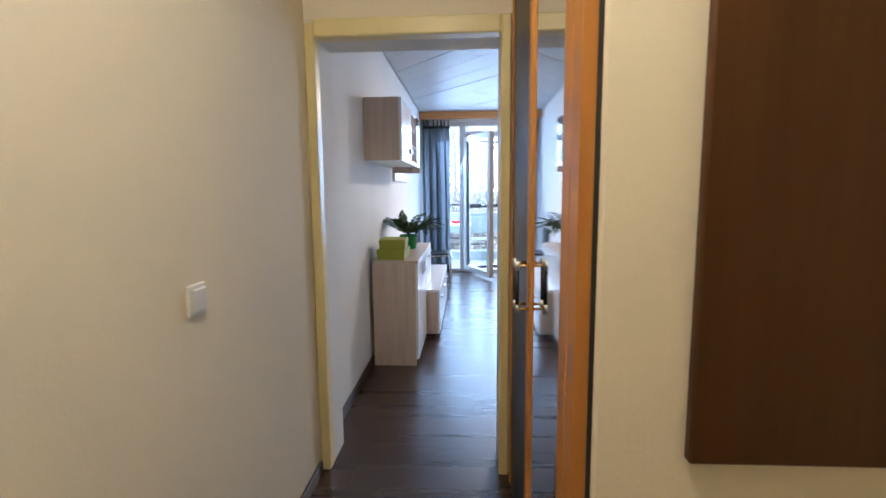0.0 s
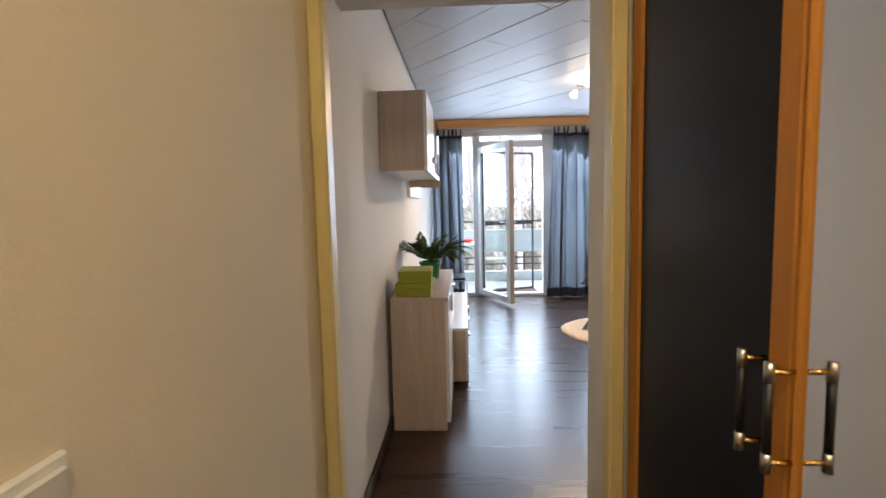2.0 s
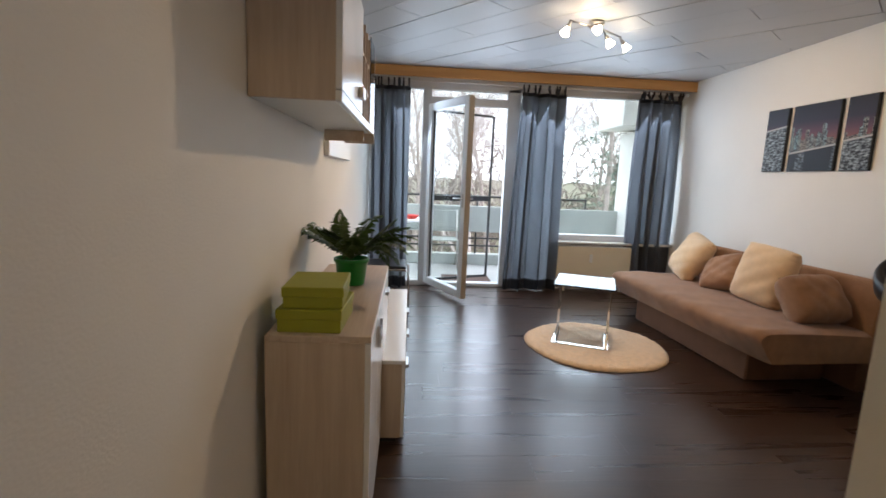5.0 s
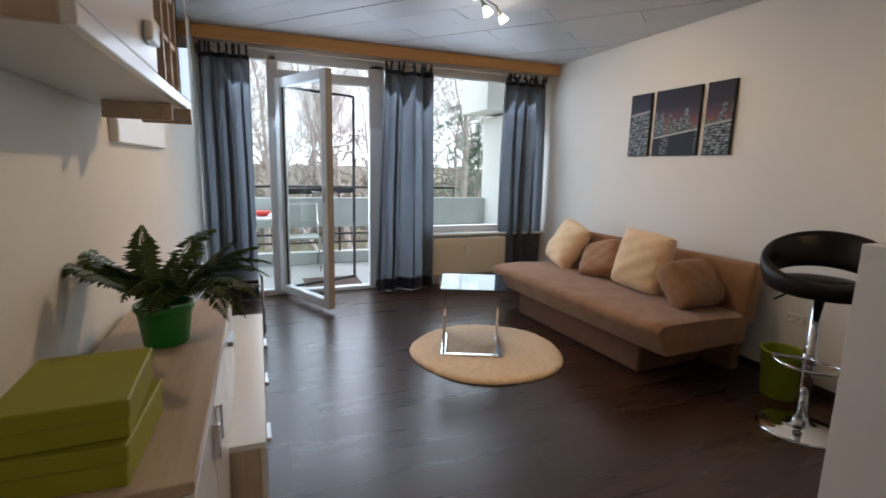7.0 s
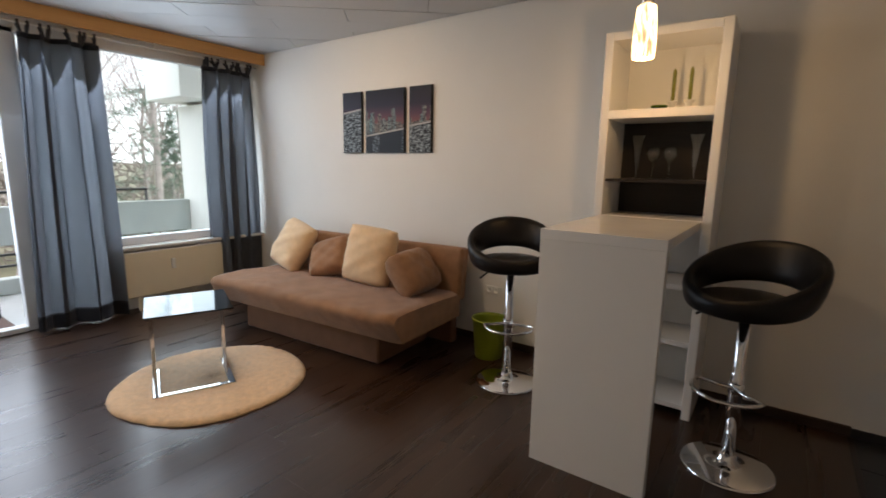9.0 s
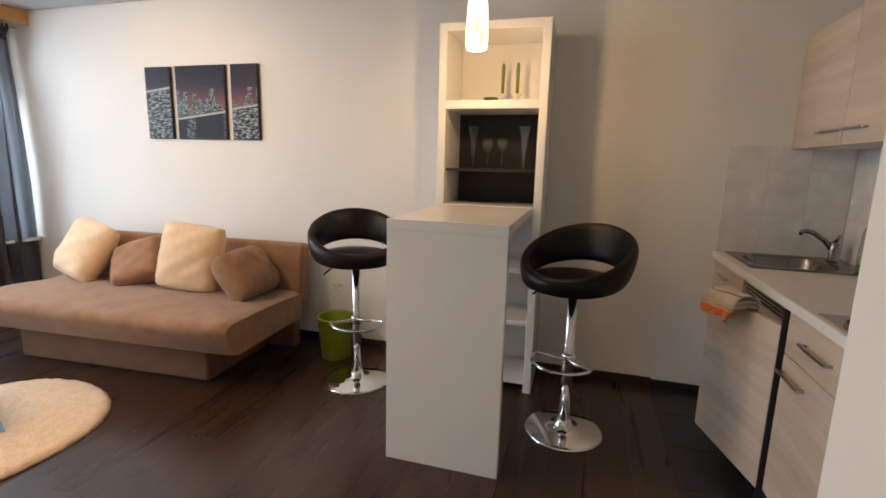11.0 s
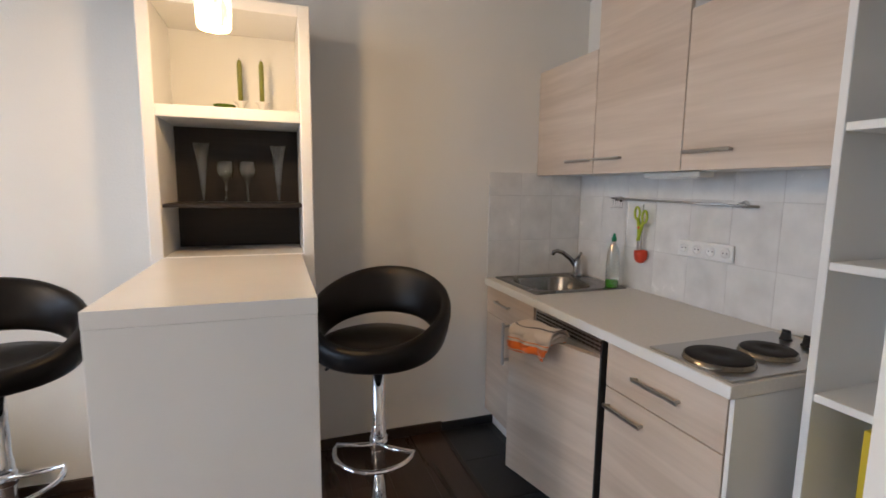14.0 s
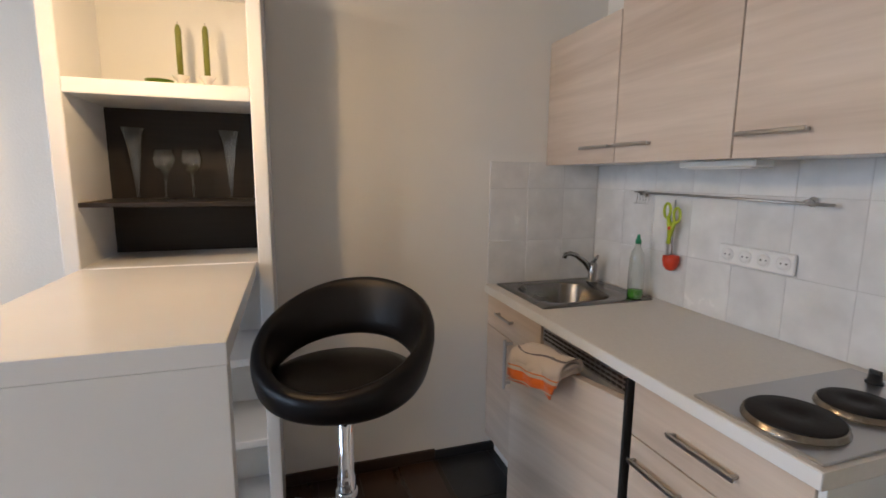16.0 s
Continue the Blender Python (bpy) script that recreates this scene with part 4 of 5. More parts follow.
# ---- bar counter and bar shelf ----
bar = thing("bar_counter", pose(2.525, 1.008, 0), "white bar counter with a thick top and end panel", "bar counter")
BL, BW, BZ = 0.841, 0.528, 1.127
boxp("top", (0, 0, BZ - 0.045), (BL, BW, BZ), WHITE, bar, 0.0015)
boxp("end_panel", (0.0, 0.001, 0), (0.05, BW - 0.001, BZ - 0.0455), WHITE, bar, 0.0012)

bs = thing("bar_shelf", pose(3.370, 0.953, 0), "tall white bar shelf with dark niche against the wall", "shelf")
W, H, DP = 0.622, 2.142, 0.365
P = 0.046
boxp("side_panel", (0, 0, 0), (DP, P, H), WHITE, bs, 0.003)
boxp("side_panel", (0, W - P, 0), (DP, W, H), WHITE, bs, 0.003)
boxp("top", (0, P, H - P), (DP, W - P, H), WHITE, bs, 0.003)
boxp("shelf_board", (0, P, 1.675), (DP, W - P, 1.722), WHITE, bs, 0.003)
boxp("shelf_board", (0, P, 1.09), (DP, W - P, 1.13), WHITE, bs, 0.003)
for z in (0.05, 0.42, 0.74):
    boxp("shelf_board", (0.01, P, z), (DP, W - P, z + 0.03), WHITE, bs, 0.003)
boxp("back_panel", (DP - 0.006, P, 1.722), (DP, W - P, H - P), WHITE_M, bs, 0.0)
boxp("back_panel", (DP - 0.006, P, 0.08), (DP, W - P, 1.09), WHITE_M, bs, 0.0)
boxp("niche_back", (DP - 0.020, P, 1.13), (DP - 0.008, W - P, 1.675), DARKWOOD, bs, 0.0, "dark wenge niche back")
boxp("glass_board", (0.03, P, 1.324), (DP - 0.022, W - P, 1.339), DARKWOOD, bs, 0.001, "thin dark wood shelf")


def goblet(y, tall):
    z0 = 1.340
    if tall:
        prof = [(0.030, 0), (0.030, 0.003), (0.006, 0.010), (0.006, 0.05), (0.012, 0.10), (0.022, 0.19), (0.036, 0.252), (0.034, 0.252), (0.020, 0.19), (0.009, 0.10), (0.002, 0.06)]
    else:
        prof = [(0.032, 0), (0.032, 0.003), (0.005, 0.010), (0.0045, 0.085), (0.012, 0.095), (0.030, 0.118), (0.036, 0.145), (0.032, 0.178), (0.030, 0.178), (0.034, 0.145), (0.028, 0.120), (0.004, 0.098)]
    g = tagged(new("flute_glass" if tall else "wine_glass", mesh_of("goblet", bm_lathe(prof, 24), WINEGLASS)), "clear tall flute glass on the dark niche shelf" if tall else "clear wine glass on the dark niche shelf", "glass", "glasses in the bar niche")
    g.matrix_basis = pose(3.56, y, z0)


goblet(1.40, True)
goblet(1.31, False)
goblet(1.222, False)
goblet(1.092, True)

HOLDER = mat("pressed_glass", (0.72, 0.70, 0.66), 0.12, vary=0.1, scale=30, spec=0.9)
CANDLE = mat("green_wax", (0.17, 0.18, 0.02), 0.35, vary=0.05)
for x, y in ((3.56, 1.236), (3.55, 1.148)):
    cd = thing("candle_holder", pose(x, y, 1.723), "green taper candle in a small glass holder", "candle", "candles on the bar shelf")
    part("holder", bm_lathe([(0.022, 0), (0.022, 0.006), (0.010, 0.014), (0.014, 0.026), (0.014, 0.036), (0.028, 0.050), (0.028, 0.054), (0.011, 0.054), (0.011, 0.046)]), HOLDER, cd)
    part("candle", bm_lathe([(0.0100, 0.046), (0.0105, 0.208), (0.007, 0.224), (0.002, 0.228)], 16), CANDLE, cd)
    part("wick", bm_tube([(0, 0, 0.227), (0.001, 0, 0.236)], 0.001, 6), BLACKP, cd)
dish = tagged(new("candle_dish", mesh_of("dish", bm_lathe([(0.032, 0), (0.042, 0.012), (0.045, 0.030), (0.041, 0.030), (0.036, 0.012), (0.0, 0.010)]), glass("green_glass", (0.45, 0.6, 0.12), clear=0.8))), "small green glass dish beside the candles", "dish")
dish.matrix_basis = pose(3.53, 1.298, 1.723)

# ---- bar stools ----


def stool_ring():
    """Padded ring: low lip at the front that rises to a wide backrest (+y)."""
    bm = bmesh.new()
    n, k = 72, 14
    rows = []
    for i in range(n):
        a = 2 * math.pi * i / n
        b = 0.5 + 0.5 * math.sin(a)
        r = 0.240 + 0.016 * b
        zc = 0.058 + 0.160 * b ** 1.15
        hh = 0.040 + 0.056 * b ** 0.85
        th = 0.030 - 0.004 * b
        lean = radians(16 + 14 * b)
        row = []
        for j in range(k):
            t = 2 * math.pi * j / k
            e = 0.75
            ox = th * math.copysign(abs(math.cos(t)) ** e, math.cos(t))
            oz = hh * math.copysign(abs(math.sin(t)) ** e, math.sin(t))
            rr = r + ox * math.cos(lean) + oz * math.sin(lean) * 0.6
            row.append(bm.verts.new((rr * math.cos(a), rr * math.sin(a) * 0.93, zc - ox * math.sin(lean) + oz)))
        rows.append(row)
    for i in range(n):
        a, b = rows[i], rows[(i + 1) % n]
        for j in range(k):
            f = bm.faces.new((a[j], b[j], b[(j + 1) % k], a[(j + 1) % k]))
            f.smooth = True
    bmesh.ops.recalc_face_normals(bm, faces=bm.faces[:])
    return bm


def stool(x, y, turn, seat_z, lab):
    s = thing("bar_stool", pose(x, y, 0, 0, 0, turn), lab, "bar stool", "bar stools at the counter")
    part("base_plate", bm_lathe([(0.200, 0), (0.202, 0.006), (0.19, 0.012), (0.10, 0.022), (0.05, 0.034), (0.042, 0.06), (0.034, 0.075), (0.030, 0.075)], 40), CHROME, s)
    part("column", bm_lathe([(0.030, 0.07), (0.030, seat_z * 0.62), (0.0275, seat_z * 0.62 + 0.006), (0.0255, seat_z * 0.62 + 0.012), (0.0255, seat_z + 0.012)], 24), CHROME, s)
    part("collar", bm_lathe([(0.032, 0.375), (0.036, 0.38), (0.036, 0.425), (0.032, 0.43)], 24), CHROME, s)
    pts = [(0, -0.036, 0.41), (0.06, -0.05, 0.41)] + [(0.155 * math.cos(t), -0.05 - 0.16 * math.sin(t), 0.40) for t in [math.pi * q / 14 for q in range(0, 15)]] + [(-0.06, -0.05, 0.41), (0, -0.036, 0.41)]
    part("foot_ring", bm_tube(pts, 0.0095, 10), CHROME, s)
    part("mount_plate", bm_box((-0.08, -0.08, seat_z + 0.010), (0.08, 0.08, seat_z + 0.030), 0.004), BLACKP, s)
    part("lever", bm_tube([(-0.03, -0.02, seat_z + 0.014), (-0.13, -0.05, seat_z + 0.0), (-0.19, -0.07, seat_z - 0.045)], 0.006, 8), BLACKP, s)
    part("seat", bm_lathe([(0.0, seat_z + 0.026), (0.19, seat_z + 0.026), (0.226, seat_z + 0.042), (0.226, seat_z + 0.064), (0.18, seat_z + 0.080), (0.08, seat_z + 0.088), (0.0, seat_z + 0.089)], 40), BLACK, s)
    part("back_ring", stool_ring(), BLACK, s, m=pose(0, 0, seat_z))
    part("back_seam", bm_tube([(0, 0.247, seat_z + 0.19), (0, 0.262, seat_z + 0.245), (0, 0.262, seat_z + 0.30)], 0.002, 6), BLACK, s)


stool(3.03, 0.745, -118, 0.76, "black leather bar stool with ring back and chrome foot")
stool(3.20, 2.02, -62, 0.752, "black leather bar stool beside the sofa end")

# ---- pendant over the bar ----
pend = thing("pendant_lamp", pose(2.966, 1.269, 0), "glowing ribbed glass pendant lamp above the bar", "lamp")


def streaked_glow(name, color, low, high):
    """Lit pressed glass: upright streaks of brighter and duller glow."""
    m = glow(name, color, high)
    n, ln = m.node_tree.nodes, m.node_tree.links
    tc, mp, tex, rg = n.new("ShaderNodeTexCoord"), n.new("ShaderNodeMapping"), n.new("ShaderNodeTexNoise"), n.new("ShaderNodeMapRange")
    mp.inputs["Scale"].default_value = (90, 90, 16)
    tex.inputs["Scale"].default_value = 1.0
    tex.inputs["Detail"].default_value = 2
    rg.inputs["From Min"].default_value = 0.38
    rg.inputs["From Max"].default_value = 0.60
    rg.inputs["To Min"].default_value = low
    rg.inputs["To Max"].default_value = high
    ln.new(tc.outputs["Object"], mp.inputs[0])
    ln.new(mp.outputs[0], tex.inputs["Vector"])
    ln.new(tex.outputs["Fac"], rg.inputs["Value"])
    ln.new(rg.outputs[0], n["Principled BSDF"].inputs["Emission Strength"])
    return m


PG = streaked_glow("pendant_glass", (1.0, 0.66, 0.32), 0.45, 3.2)
part("shade", bm_lathe([(0.022, 2.135), (0.042, 2.125), (0.048, 2.06), (0.052, 1.96), (0.050, 1.907), (0.046, 1.898), (0.042, 1.90), (0.044, 1.96), (0.040, 2.06), (0.02, 2.12)], 28), PG, pend)
part("cap", bm_lathe([(0.026, 2.13), (0.026, 2.17), (0.008, 2.185)], 20), STEEL, pend)
part("cable", bm_tube([(0, 0, 2.18), (0, 0, ZC - 0.02)], 0.003, 6), BLACKP, pend)
part("canopy", bm_lathe([(0.05, ZC - 0.03), (0.05, ZC - 0.002)], 24), STEEL, pend)
lamp_light("pendant_light", "POINT", pose(2.966, 1.269, 1.87), 3.5, (1.0, 0.60, 0.25), 0.03)

# ---- ceiling spots ----
spots = thing("spot_rail_lamp", pose(1.84, 3.53, ZC), "steel ceiling rail lamp with four lit glass spots", "lamp")
ra = math.atan2(0.30, 0.50)
part("canopy", bm_lathe([(0.055, -0.028), (0.055, -0.002)], 28), STEEL, spots)
part("rail", bm_tube([(-0.30 * math.cos(ra), -0.30 * math.sin(ra), -0.055), (0, 0, -0.04), (0.30 * math.cos(ra), 0.30 * math.sin(ra), -0.055)], 0.009, 10), STEEL, spots)
SG = glow("spot_glass", (1.0, 0.80, 0.52), 14.0)
for i, s in enumerate((-0.29, -0.09, 0.09, 0.28)):
    aim = ((-0.5, -0.4), (0.75, -2.1), (0.5, -0.3), (0.9, 0.1))[i]
    base = Vector((s * math.cos(ra), s * math.sin(ra), -0.055))
    dirv = Vector((aim[0], aim[1], -1)).normalized()
    m = Matrix.Translation(base) @ (-dirv).to_track_quat("Z", "Y").to_matrix().to_4x4()
    hd = part("spot_head", bm_lathe([(0.007, 0.0), (0.007, -0.03), (0.016, -0.035), (0.018, -0.065), (0.016, -0.07)], 18), STEEL, spots, m=m)
    part("spot_glass", bm_lathe([(0.018, -0.068), (0.022, -0.085), (0.034, -0.115), (0.032, -0.118), (0.012, -0.10)], 20), SG, hd)
    lp = Vector((1.84, 3.53, ZC)) + base + dirv * 0.14
    lamp_light("spot_light", "SPOT", look(lp, lp + dirv), (32.0, 13.0, 3.0, 16.0)[i], WARM, 0.025, (130, 85, 130, 140)[i])
lamp_light("spot_glow", "POINT", pose(1.72, 3.40, ZC - 0.12), 1.2, WARM, 0.05)

# ---- kitchenette ----
KY, KX0 = -0.045, 2.163
kf = KY - 0.018                      # carcass front
grp = "kitchen units"


def base_unit(x0, x1, lab):
    u = thing("base_cabinet", pose(x0, YK + 0.01, 0), lab, "kitchen cabinet", grp)
    w, d = x1 - x0, kf - (YK + 0.01)
    boxp("side_panel", (0, 0, 0.10), (0.016, d, 0.86), WHITE_M, u, 0.001)
    boxp("side_panel", (w - 0.016, 0, 0.10), (w, d, 0.86), WHITE_M, u, 0.001)
    boxp("bottom", (0.016, 0, 0.10), (w - 0.016, d, 0.116), WHITE_M, u, 0.0)
    boxp("plinth", (0.0, d - 0.05, 0), (w, d - 0.034, 0.099), WHITE_M, u, 0.001)
    return u, w, d


def bar_handle(x0, x1, y, z, parent, wide=0.012):
    h = boxp("handle", (x0, y + 0.018, z - wide / 2), (x1, y + 0.026, z + wide / 2), STEEL, parent, 0.002, "brushed steel bar handle")
    for x in (x0 + 0.006, x1 - 0.014):
        boxp("handle_post", (x - (x0 + x1) / 2, -0.022, -0.004), (x - (x0 + x1) / 2 + 0.008, -0.004, 0.004), STEEL, h, 0.0)


u, w, d = base_unit(KX0, 2.665, "ash fronted base cabinet with drawer and steel handles")
boxp("end_panel", (-0.016, 0, 0), (-0.001, d + 0.014, 0.859), WHITE_M, u, 0.001, "white melamine end panel")
dr = boxp("drawer_front", (0.002, d, 0.69), (w - 0.002, d + 0.018, 0.857), ASH_H, u, 0.0015)
bar_handle(-0.10, 0.10, 0.009, 0.0, dr, 0.014)
dr = boxp("drawer_front", (0.002, d, 0.105), (w - 0.002, d + 0.018, 0.686), ASH_H, u, 0.0015)
bar_handle(0.045, 0.235, 0.009, 0.225, dr, 0.014)

fr = thing("built_in_fridge", pose(2.675, YK + 0.01, 0), "built in fridge with pale ash door standing ajar", "fridge", grp)
d = kf - (YK + 0.01)
FW = 0.522
boxp("body", (0.0, 0, 0.06), (FW, d - 0.030, 0.855), WHITE_M, fr, 0.002)
fd = part("door", bm_box((0.0, 0.0, 0.0), (FW - 0.004, 0.034, 0.698), 0.002), ASH_H, fr, m=pose(0.012, d - 0.004, 0.085, 0, 0, 14.5))
part("door_seal", bm_box((0.02, -0.018, 0.02), (FW - 0.02, -0.001, 0.680), 0.004), PLASTIC, fd)
boxp("edge_trim", (0.0, d - 0.028, 0.06), (0.010, d + 0.034, 0.855), BLACKP, fr, 0.001, "dark steel edge strip")
vt = boxp("vent_grille", (0.012, d - 0.028, 0.79), (FW, d + 0.012, 0.853), STEEL, fr, 0.001)
for k in range(18):
    for zz in (-0.022, -0.006, 0.010):
        boxp("vent_slot", (-0.248 + k * 0.0275, 0.0205, zz), (-0.248 + k * 0.0275 + 0.022, 0.0225, zz + 0.008), BLACKP, vt, 0.0)
boxp("plinth", (0.02, d - 0.07, 0), (FW, d - 0.054, 0.058), BLACKP, fr, 0.0)

u, w, d = base_unit(3.203, XR - 0.004, "ash fronted sink cabinet beside the wall")
dr = boxp("front_panel", (0.002, d, 0.70), (w - 0.002, d + 0.018, 0.857), ASH_H, u, 0.0015)
bar_handle(-0.03, 0.13, 0.009, 0.01, dr)
dr = boxp("door", (0.002, d, 0.105), (w - 0.002, d + 0.018, 0.696), ASH_H, u, 0.0015)
h = boxp("handle", (-0.030, 0.040, 0.08), (-0.012, 0.052, 0.31), STEEL, dr, 0.003, "upright steel bar handle")
for z in (-0.095, 0.09):
    boxp("handle_post", (-0.005, -0.038, z), (0.005, -0.006, z + 0.012), STEEL, h, 0.0)

# worktop with a cut-out for the sink, built from butted slabs in one mesh
wt = thing("worktop", pose(0, 0, 0.862), "white speckled kitchen worktop with steel sink and hob", "worktop")
SX0, SX1, SY0_, SY1_ = 3.305, 3.665, -0.50, -0.125
T = 0.038


def plate_with_hole(xs, ys, z0, z1):
    """A slab with a rectangular opening in the middle cell."""
    bm = bmesh.new()
    cells = [(i, j) for i in range(3) for j in range(3) if (i, j) != (1, 1)]
    up = {(i, j): bm.verts.new((x, y, z1)) for i, x in enumerate(xs) for j, y in enumerate(ys)}
    dn = {(i, j): bm.verts.new((x, y, z0)) for i, x in enumerate(xs) for j, y in enumerate(ys)}
    for i, j in cells:
        ring = [(i, j), (i + 1, j), (i + 1, j + 1), (i, j + 1)]
        bm.faces.new([up[k] for k in ring])
        bm.faces.new([dn[k] for k in reversed(ring)])
        for a, b, n in ((ring[0], ring[1], (i, j - 1)), (ring[1], ring[2], (i + 1, j)), (ring[2], ring[3], (i, j + 1)), (ring[3], ring[0], (i - 1, j))):
            if n not in cells:
                bm.faces.new((up[b], up[a], dn[a], dn[b]))
    bmesh.ops.recalc_face_normals(bm, faces=bm.faces[:])
    return bm


part("slab", plate_with_hole((KX0 - 0.018, SX0, SX1, XR - 0.002), (YK, SY0_, SY1_, -0.030), 0, T), WORKTOP, wt)
boxp("front_edge", (KX0 - 0.018, -0.030, 0.0), (XR - 0.002, -0.026, T - 0.001), WHITE_M, wt, 0.0015, "white front edging")

sk = thing("sink", pose(3.465, -0.345, 0.9005), "stainless steel inset sink with drainer rim", "sink")
X0, X1, Y0, Y1 = -0.215, 0.255, -0.285, 0.265


def rounded_rows(specs):
    """Rings of rounded rectangles joined into a skin: (x0, x1, y0, y1, radius, z) each."""
    bm = bmesh.new()
    rows = []
    for x0, x1, y0, y1, r, z in specs:
        row = []
        for cx, cy, a0 in ((x1 - r, y1 - r, 0), (x0 + r, y1 - r, 90), (x0 + r, y0 + r, 180), (x1 - r, y0 + r, 270)):
            for q in range(9):
                a = radians(a0 + 90 * q / 8)
                row.append(bm.verts.new((cx + r * math.cos(a), cy + r * math.sin(a), z)))
        rows.append(row)
    for a, b in zip(rows, rows[1:]):
        for k in range(len(a)):
            f = bm.faces.new((a[k], b[k], b[(k + 1) % len(a)], a[(k + 1) % len(a)]))
            f.smooth = True
    return bm, rows


A0, A1, B0, B1 = SX0 - 3.465 + 0.006, SX1 - 3.465 - 0.006, SY0_ + 0.345 + 0.006, SY1_ + 0.345 - 0.006
rim_bm, _r = rounded_rows([(X0, X1, Y0, Y1, 0.012, 0.0), (X0 + 0.004, X1 - 0.004, Y0 + 0.004, Y1 - 0.004, 0.010, 0.006), (A0 - 0.012, A1 + 0.012, B0 - 0.012, B1 + 0.012, 0.11, 0.005), (A0, A1, B0, B1, 0.105, 0.001)])
part("rim", rim_bm, SINK, sk)
bowl_bm, _r = rounded_rows([(A0, A1, B0, B1, 0.105, 0.001), (A0 + 0.006, A1 - 0.006, B0 + 0.006, B1 - 0.006, 0.10, -0.012), (A0 + 0.014, A1 - 0.014, B0 + 0.014, B1 - 0.014, 0.095, -0.11), (A0 + 0.028, A1 - 0.028, B0 + 0.028, B1 - 0.028, 0.085, -0.135), (A0 + 0.06, A1 - 0.06, B0 + 0.06, B1 - 0.06, 0.06, -0.145)])
bowl_bm.faces.new(_r[-1])
bmesh.ops.recalc_face_normals(bowl_bm, faces=bowl_bm.faces[:])
part("bowl", bowl_bm, SINK, sk)
part("drain", bm_lathe([(0.03, -0.144), (0.03, -0.140), (0.012, -0.141), (0.0, -0.142)], 20), CHROME, sk, m=pose(0.03, 0.03, 0))

TAPC = mat("dull_chrome", (0.36, 0.35, 0.34), 0.16, 1.0, 0.05, 12)
tap = thing("kitchen_tap", pose(3.617, -0.568, 0.905), "chrome single lever mixer tap behind the sink", "tap")
part("body", bm_lathe([(0.028, 0), (0.028, 0.008), (0.021, 0.012), (0.023, 0.085), (0.020, 0.10), (0.004, 0.108)], 22), TAPC, tap)
part("spout", bm_tube([(0, 0, 0.05), (0.004, 0.045, 0.105), (0.010, 0.095, 0.142), (0.014, 0.13, 0.152), (0.016, 0.152, 0.146), (0.017, 0.158, 0.128)], [0.015, 0.014, 0.013, 0.012, 0.012, 0.011], 12), TAPC, tap)
part("lever", bm_tube([(0, 0, 0.10), (-0.012, -0.004, 0.116), (-0.030, -0.006, 0.142)], [0.012, 0.009, 0.007], 10), TAPC, tap)

bot = thing("soap_bottle", pose(3.285, -0.555, 0.905), "clear dish soap bottle with green rest of liquid", "bottle")
part("bottle", bm_lathe([(0.030, 0), (0.034, 0.006), (0.034, 0.13), (0.030, 0.15), (0.032, 0.17), (0.028, 0.20), (0.012, 0.235), (0.011, 0.245)], 22), glass("clear_bottle_plastic", (0.95, 0.98, 0.95), rough=0.08, clear=0.9, base=0.14, power=2.5), bot)
part("liquid", bm_lathe([(0.028, 0.003), (0.032, 0.008), (0.032, 0.040), (0.0, 0.041)], 22), mat("green_soap", (0.10, 0.42, 0.03), 0.2), bot)
part("cap", bm_lathe([(0.013, 0.245), (0.013, 0.262), (0.008, 0.268), (0.006, 0.285), (0.001, 0.286)], 16), mat("green_cap", (0.02, 0.22, 0.10), 0.4), bot)

CAST = mat("cast_iron", (0.012, 0.010, 0.009), 0.6, vary=0.3, scale=30, bump=0.1, spec=0.25)
HOTRIM = mat("heat_browned_chrome", (0.30, 0.265, 0.22), 0.24, 1.0, 0.15, 14)
hob = thing("electric_hob", pose(2.285, -0.283, 0.9005), "two plate electric hob in a steel tray", "hob")
boxp("tray", (-0.130, -0.325, 0), (0.175, 0.240, 0.007), STEEL, hob, 0.003)
for x, y, r in ((0.004, 0.135, 0.094), (0.002, -0.070, 0.078)):
    pl = part("hot_plate", bm_lathe([(r + 0.007, 0.006), (r + 0.006, 0.010), (r + 0.003, 0.012), (r + 0.003, 0.020), (r - 0.002, 0.021)], 40), HOTRIM, hob, m=pose(x, y, 0))
    part("cast_disc", bm_lathe([(r - 0.002, 0.014), (r - 0.001, 0.023), (r - 0.005, 0.026), (r * 0.32, 0.026), (r * 0.27, 0.023), (0.0, 0.023)], 40), CAST, pl)
for x in (0.085, 0.012):
    kn = part("knob", bm_lathe([(0.020, 0.007), (0.020, 0.012), (0.016, 0.014), (0.014, 0.032), (0.0, 0.033)], 20), BLACKP, hob, m=pose(x, -0.270, 0))
    part("grip", bm_box((-0.014, -0.004, 0.03), (0.014, 0.004, 0.042), 0.001), BLACKP, kn)

# upper units
UYF, UZB = -0.345, 1.495


def wall_unit(x0, x1, top, lab, h0, h1):
    """A wall unit with one ash door and a bar handle near its lower edge."""
    u = thing("wall_unit", pose(x0, YK + 0.012, UZB), lab, "kitchen wall unit", grp)
    w, d, h = x1 - x0, UYF - 0.018 - (YK + 0.012), top - UZB
    boxp("body", (0, 0, 0), (w, d, h), WHITE_M, u, 0.001)
    dd = boxp("door", (0.0015, d, -0.004), (w - 0.0015, d + 0.018, h), ASH_H, u, 0.0015)
    bar_handle(h0, h1, 0.009, -h / 2 + 0.065, dd)


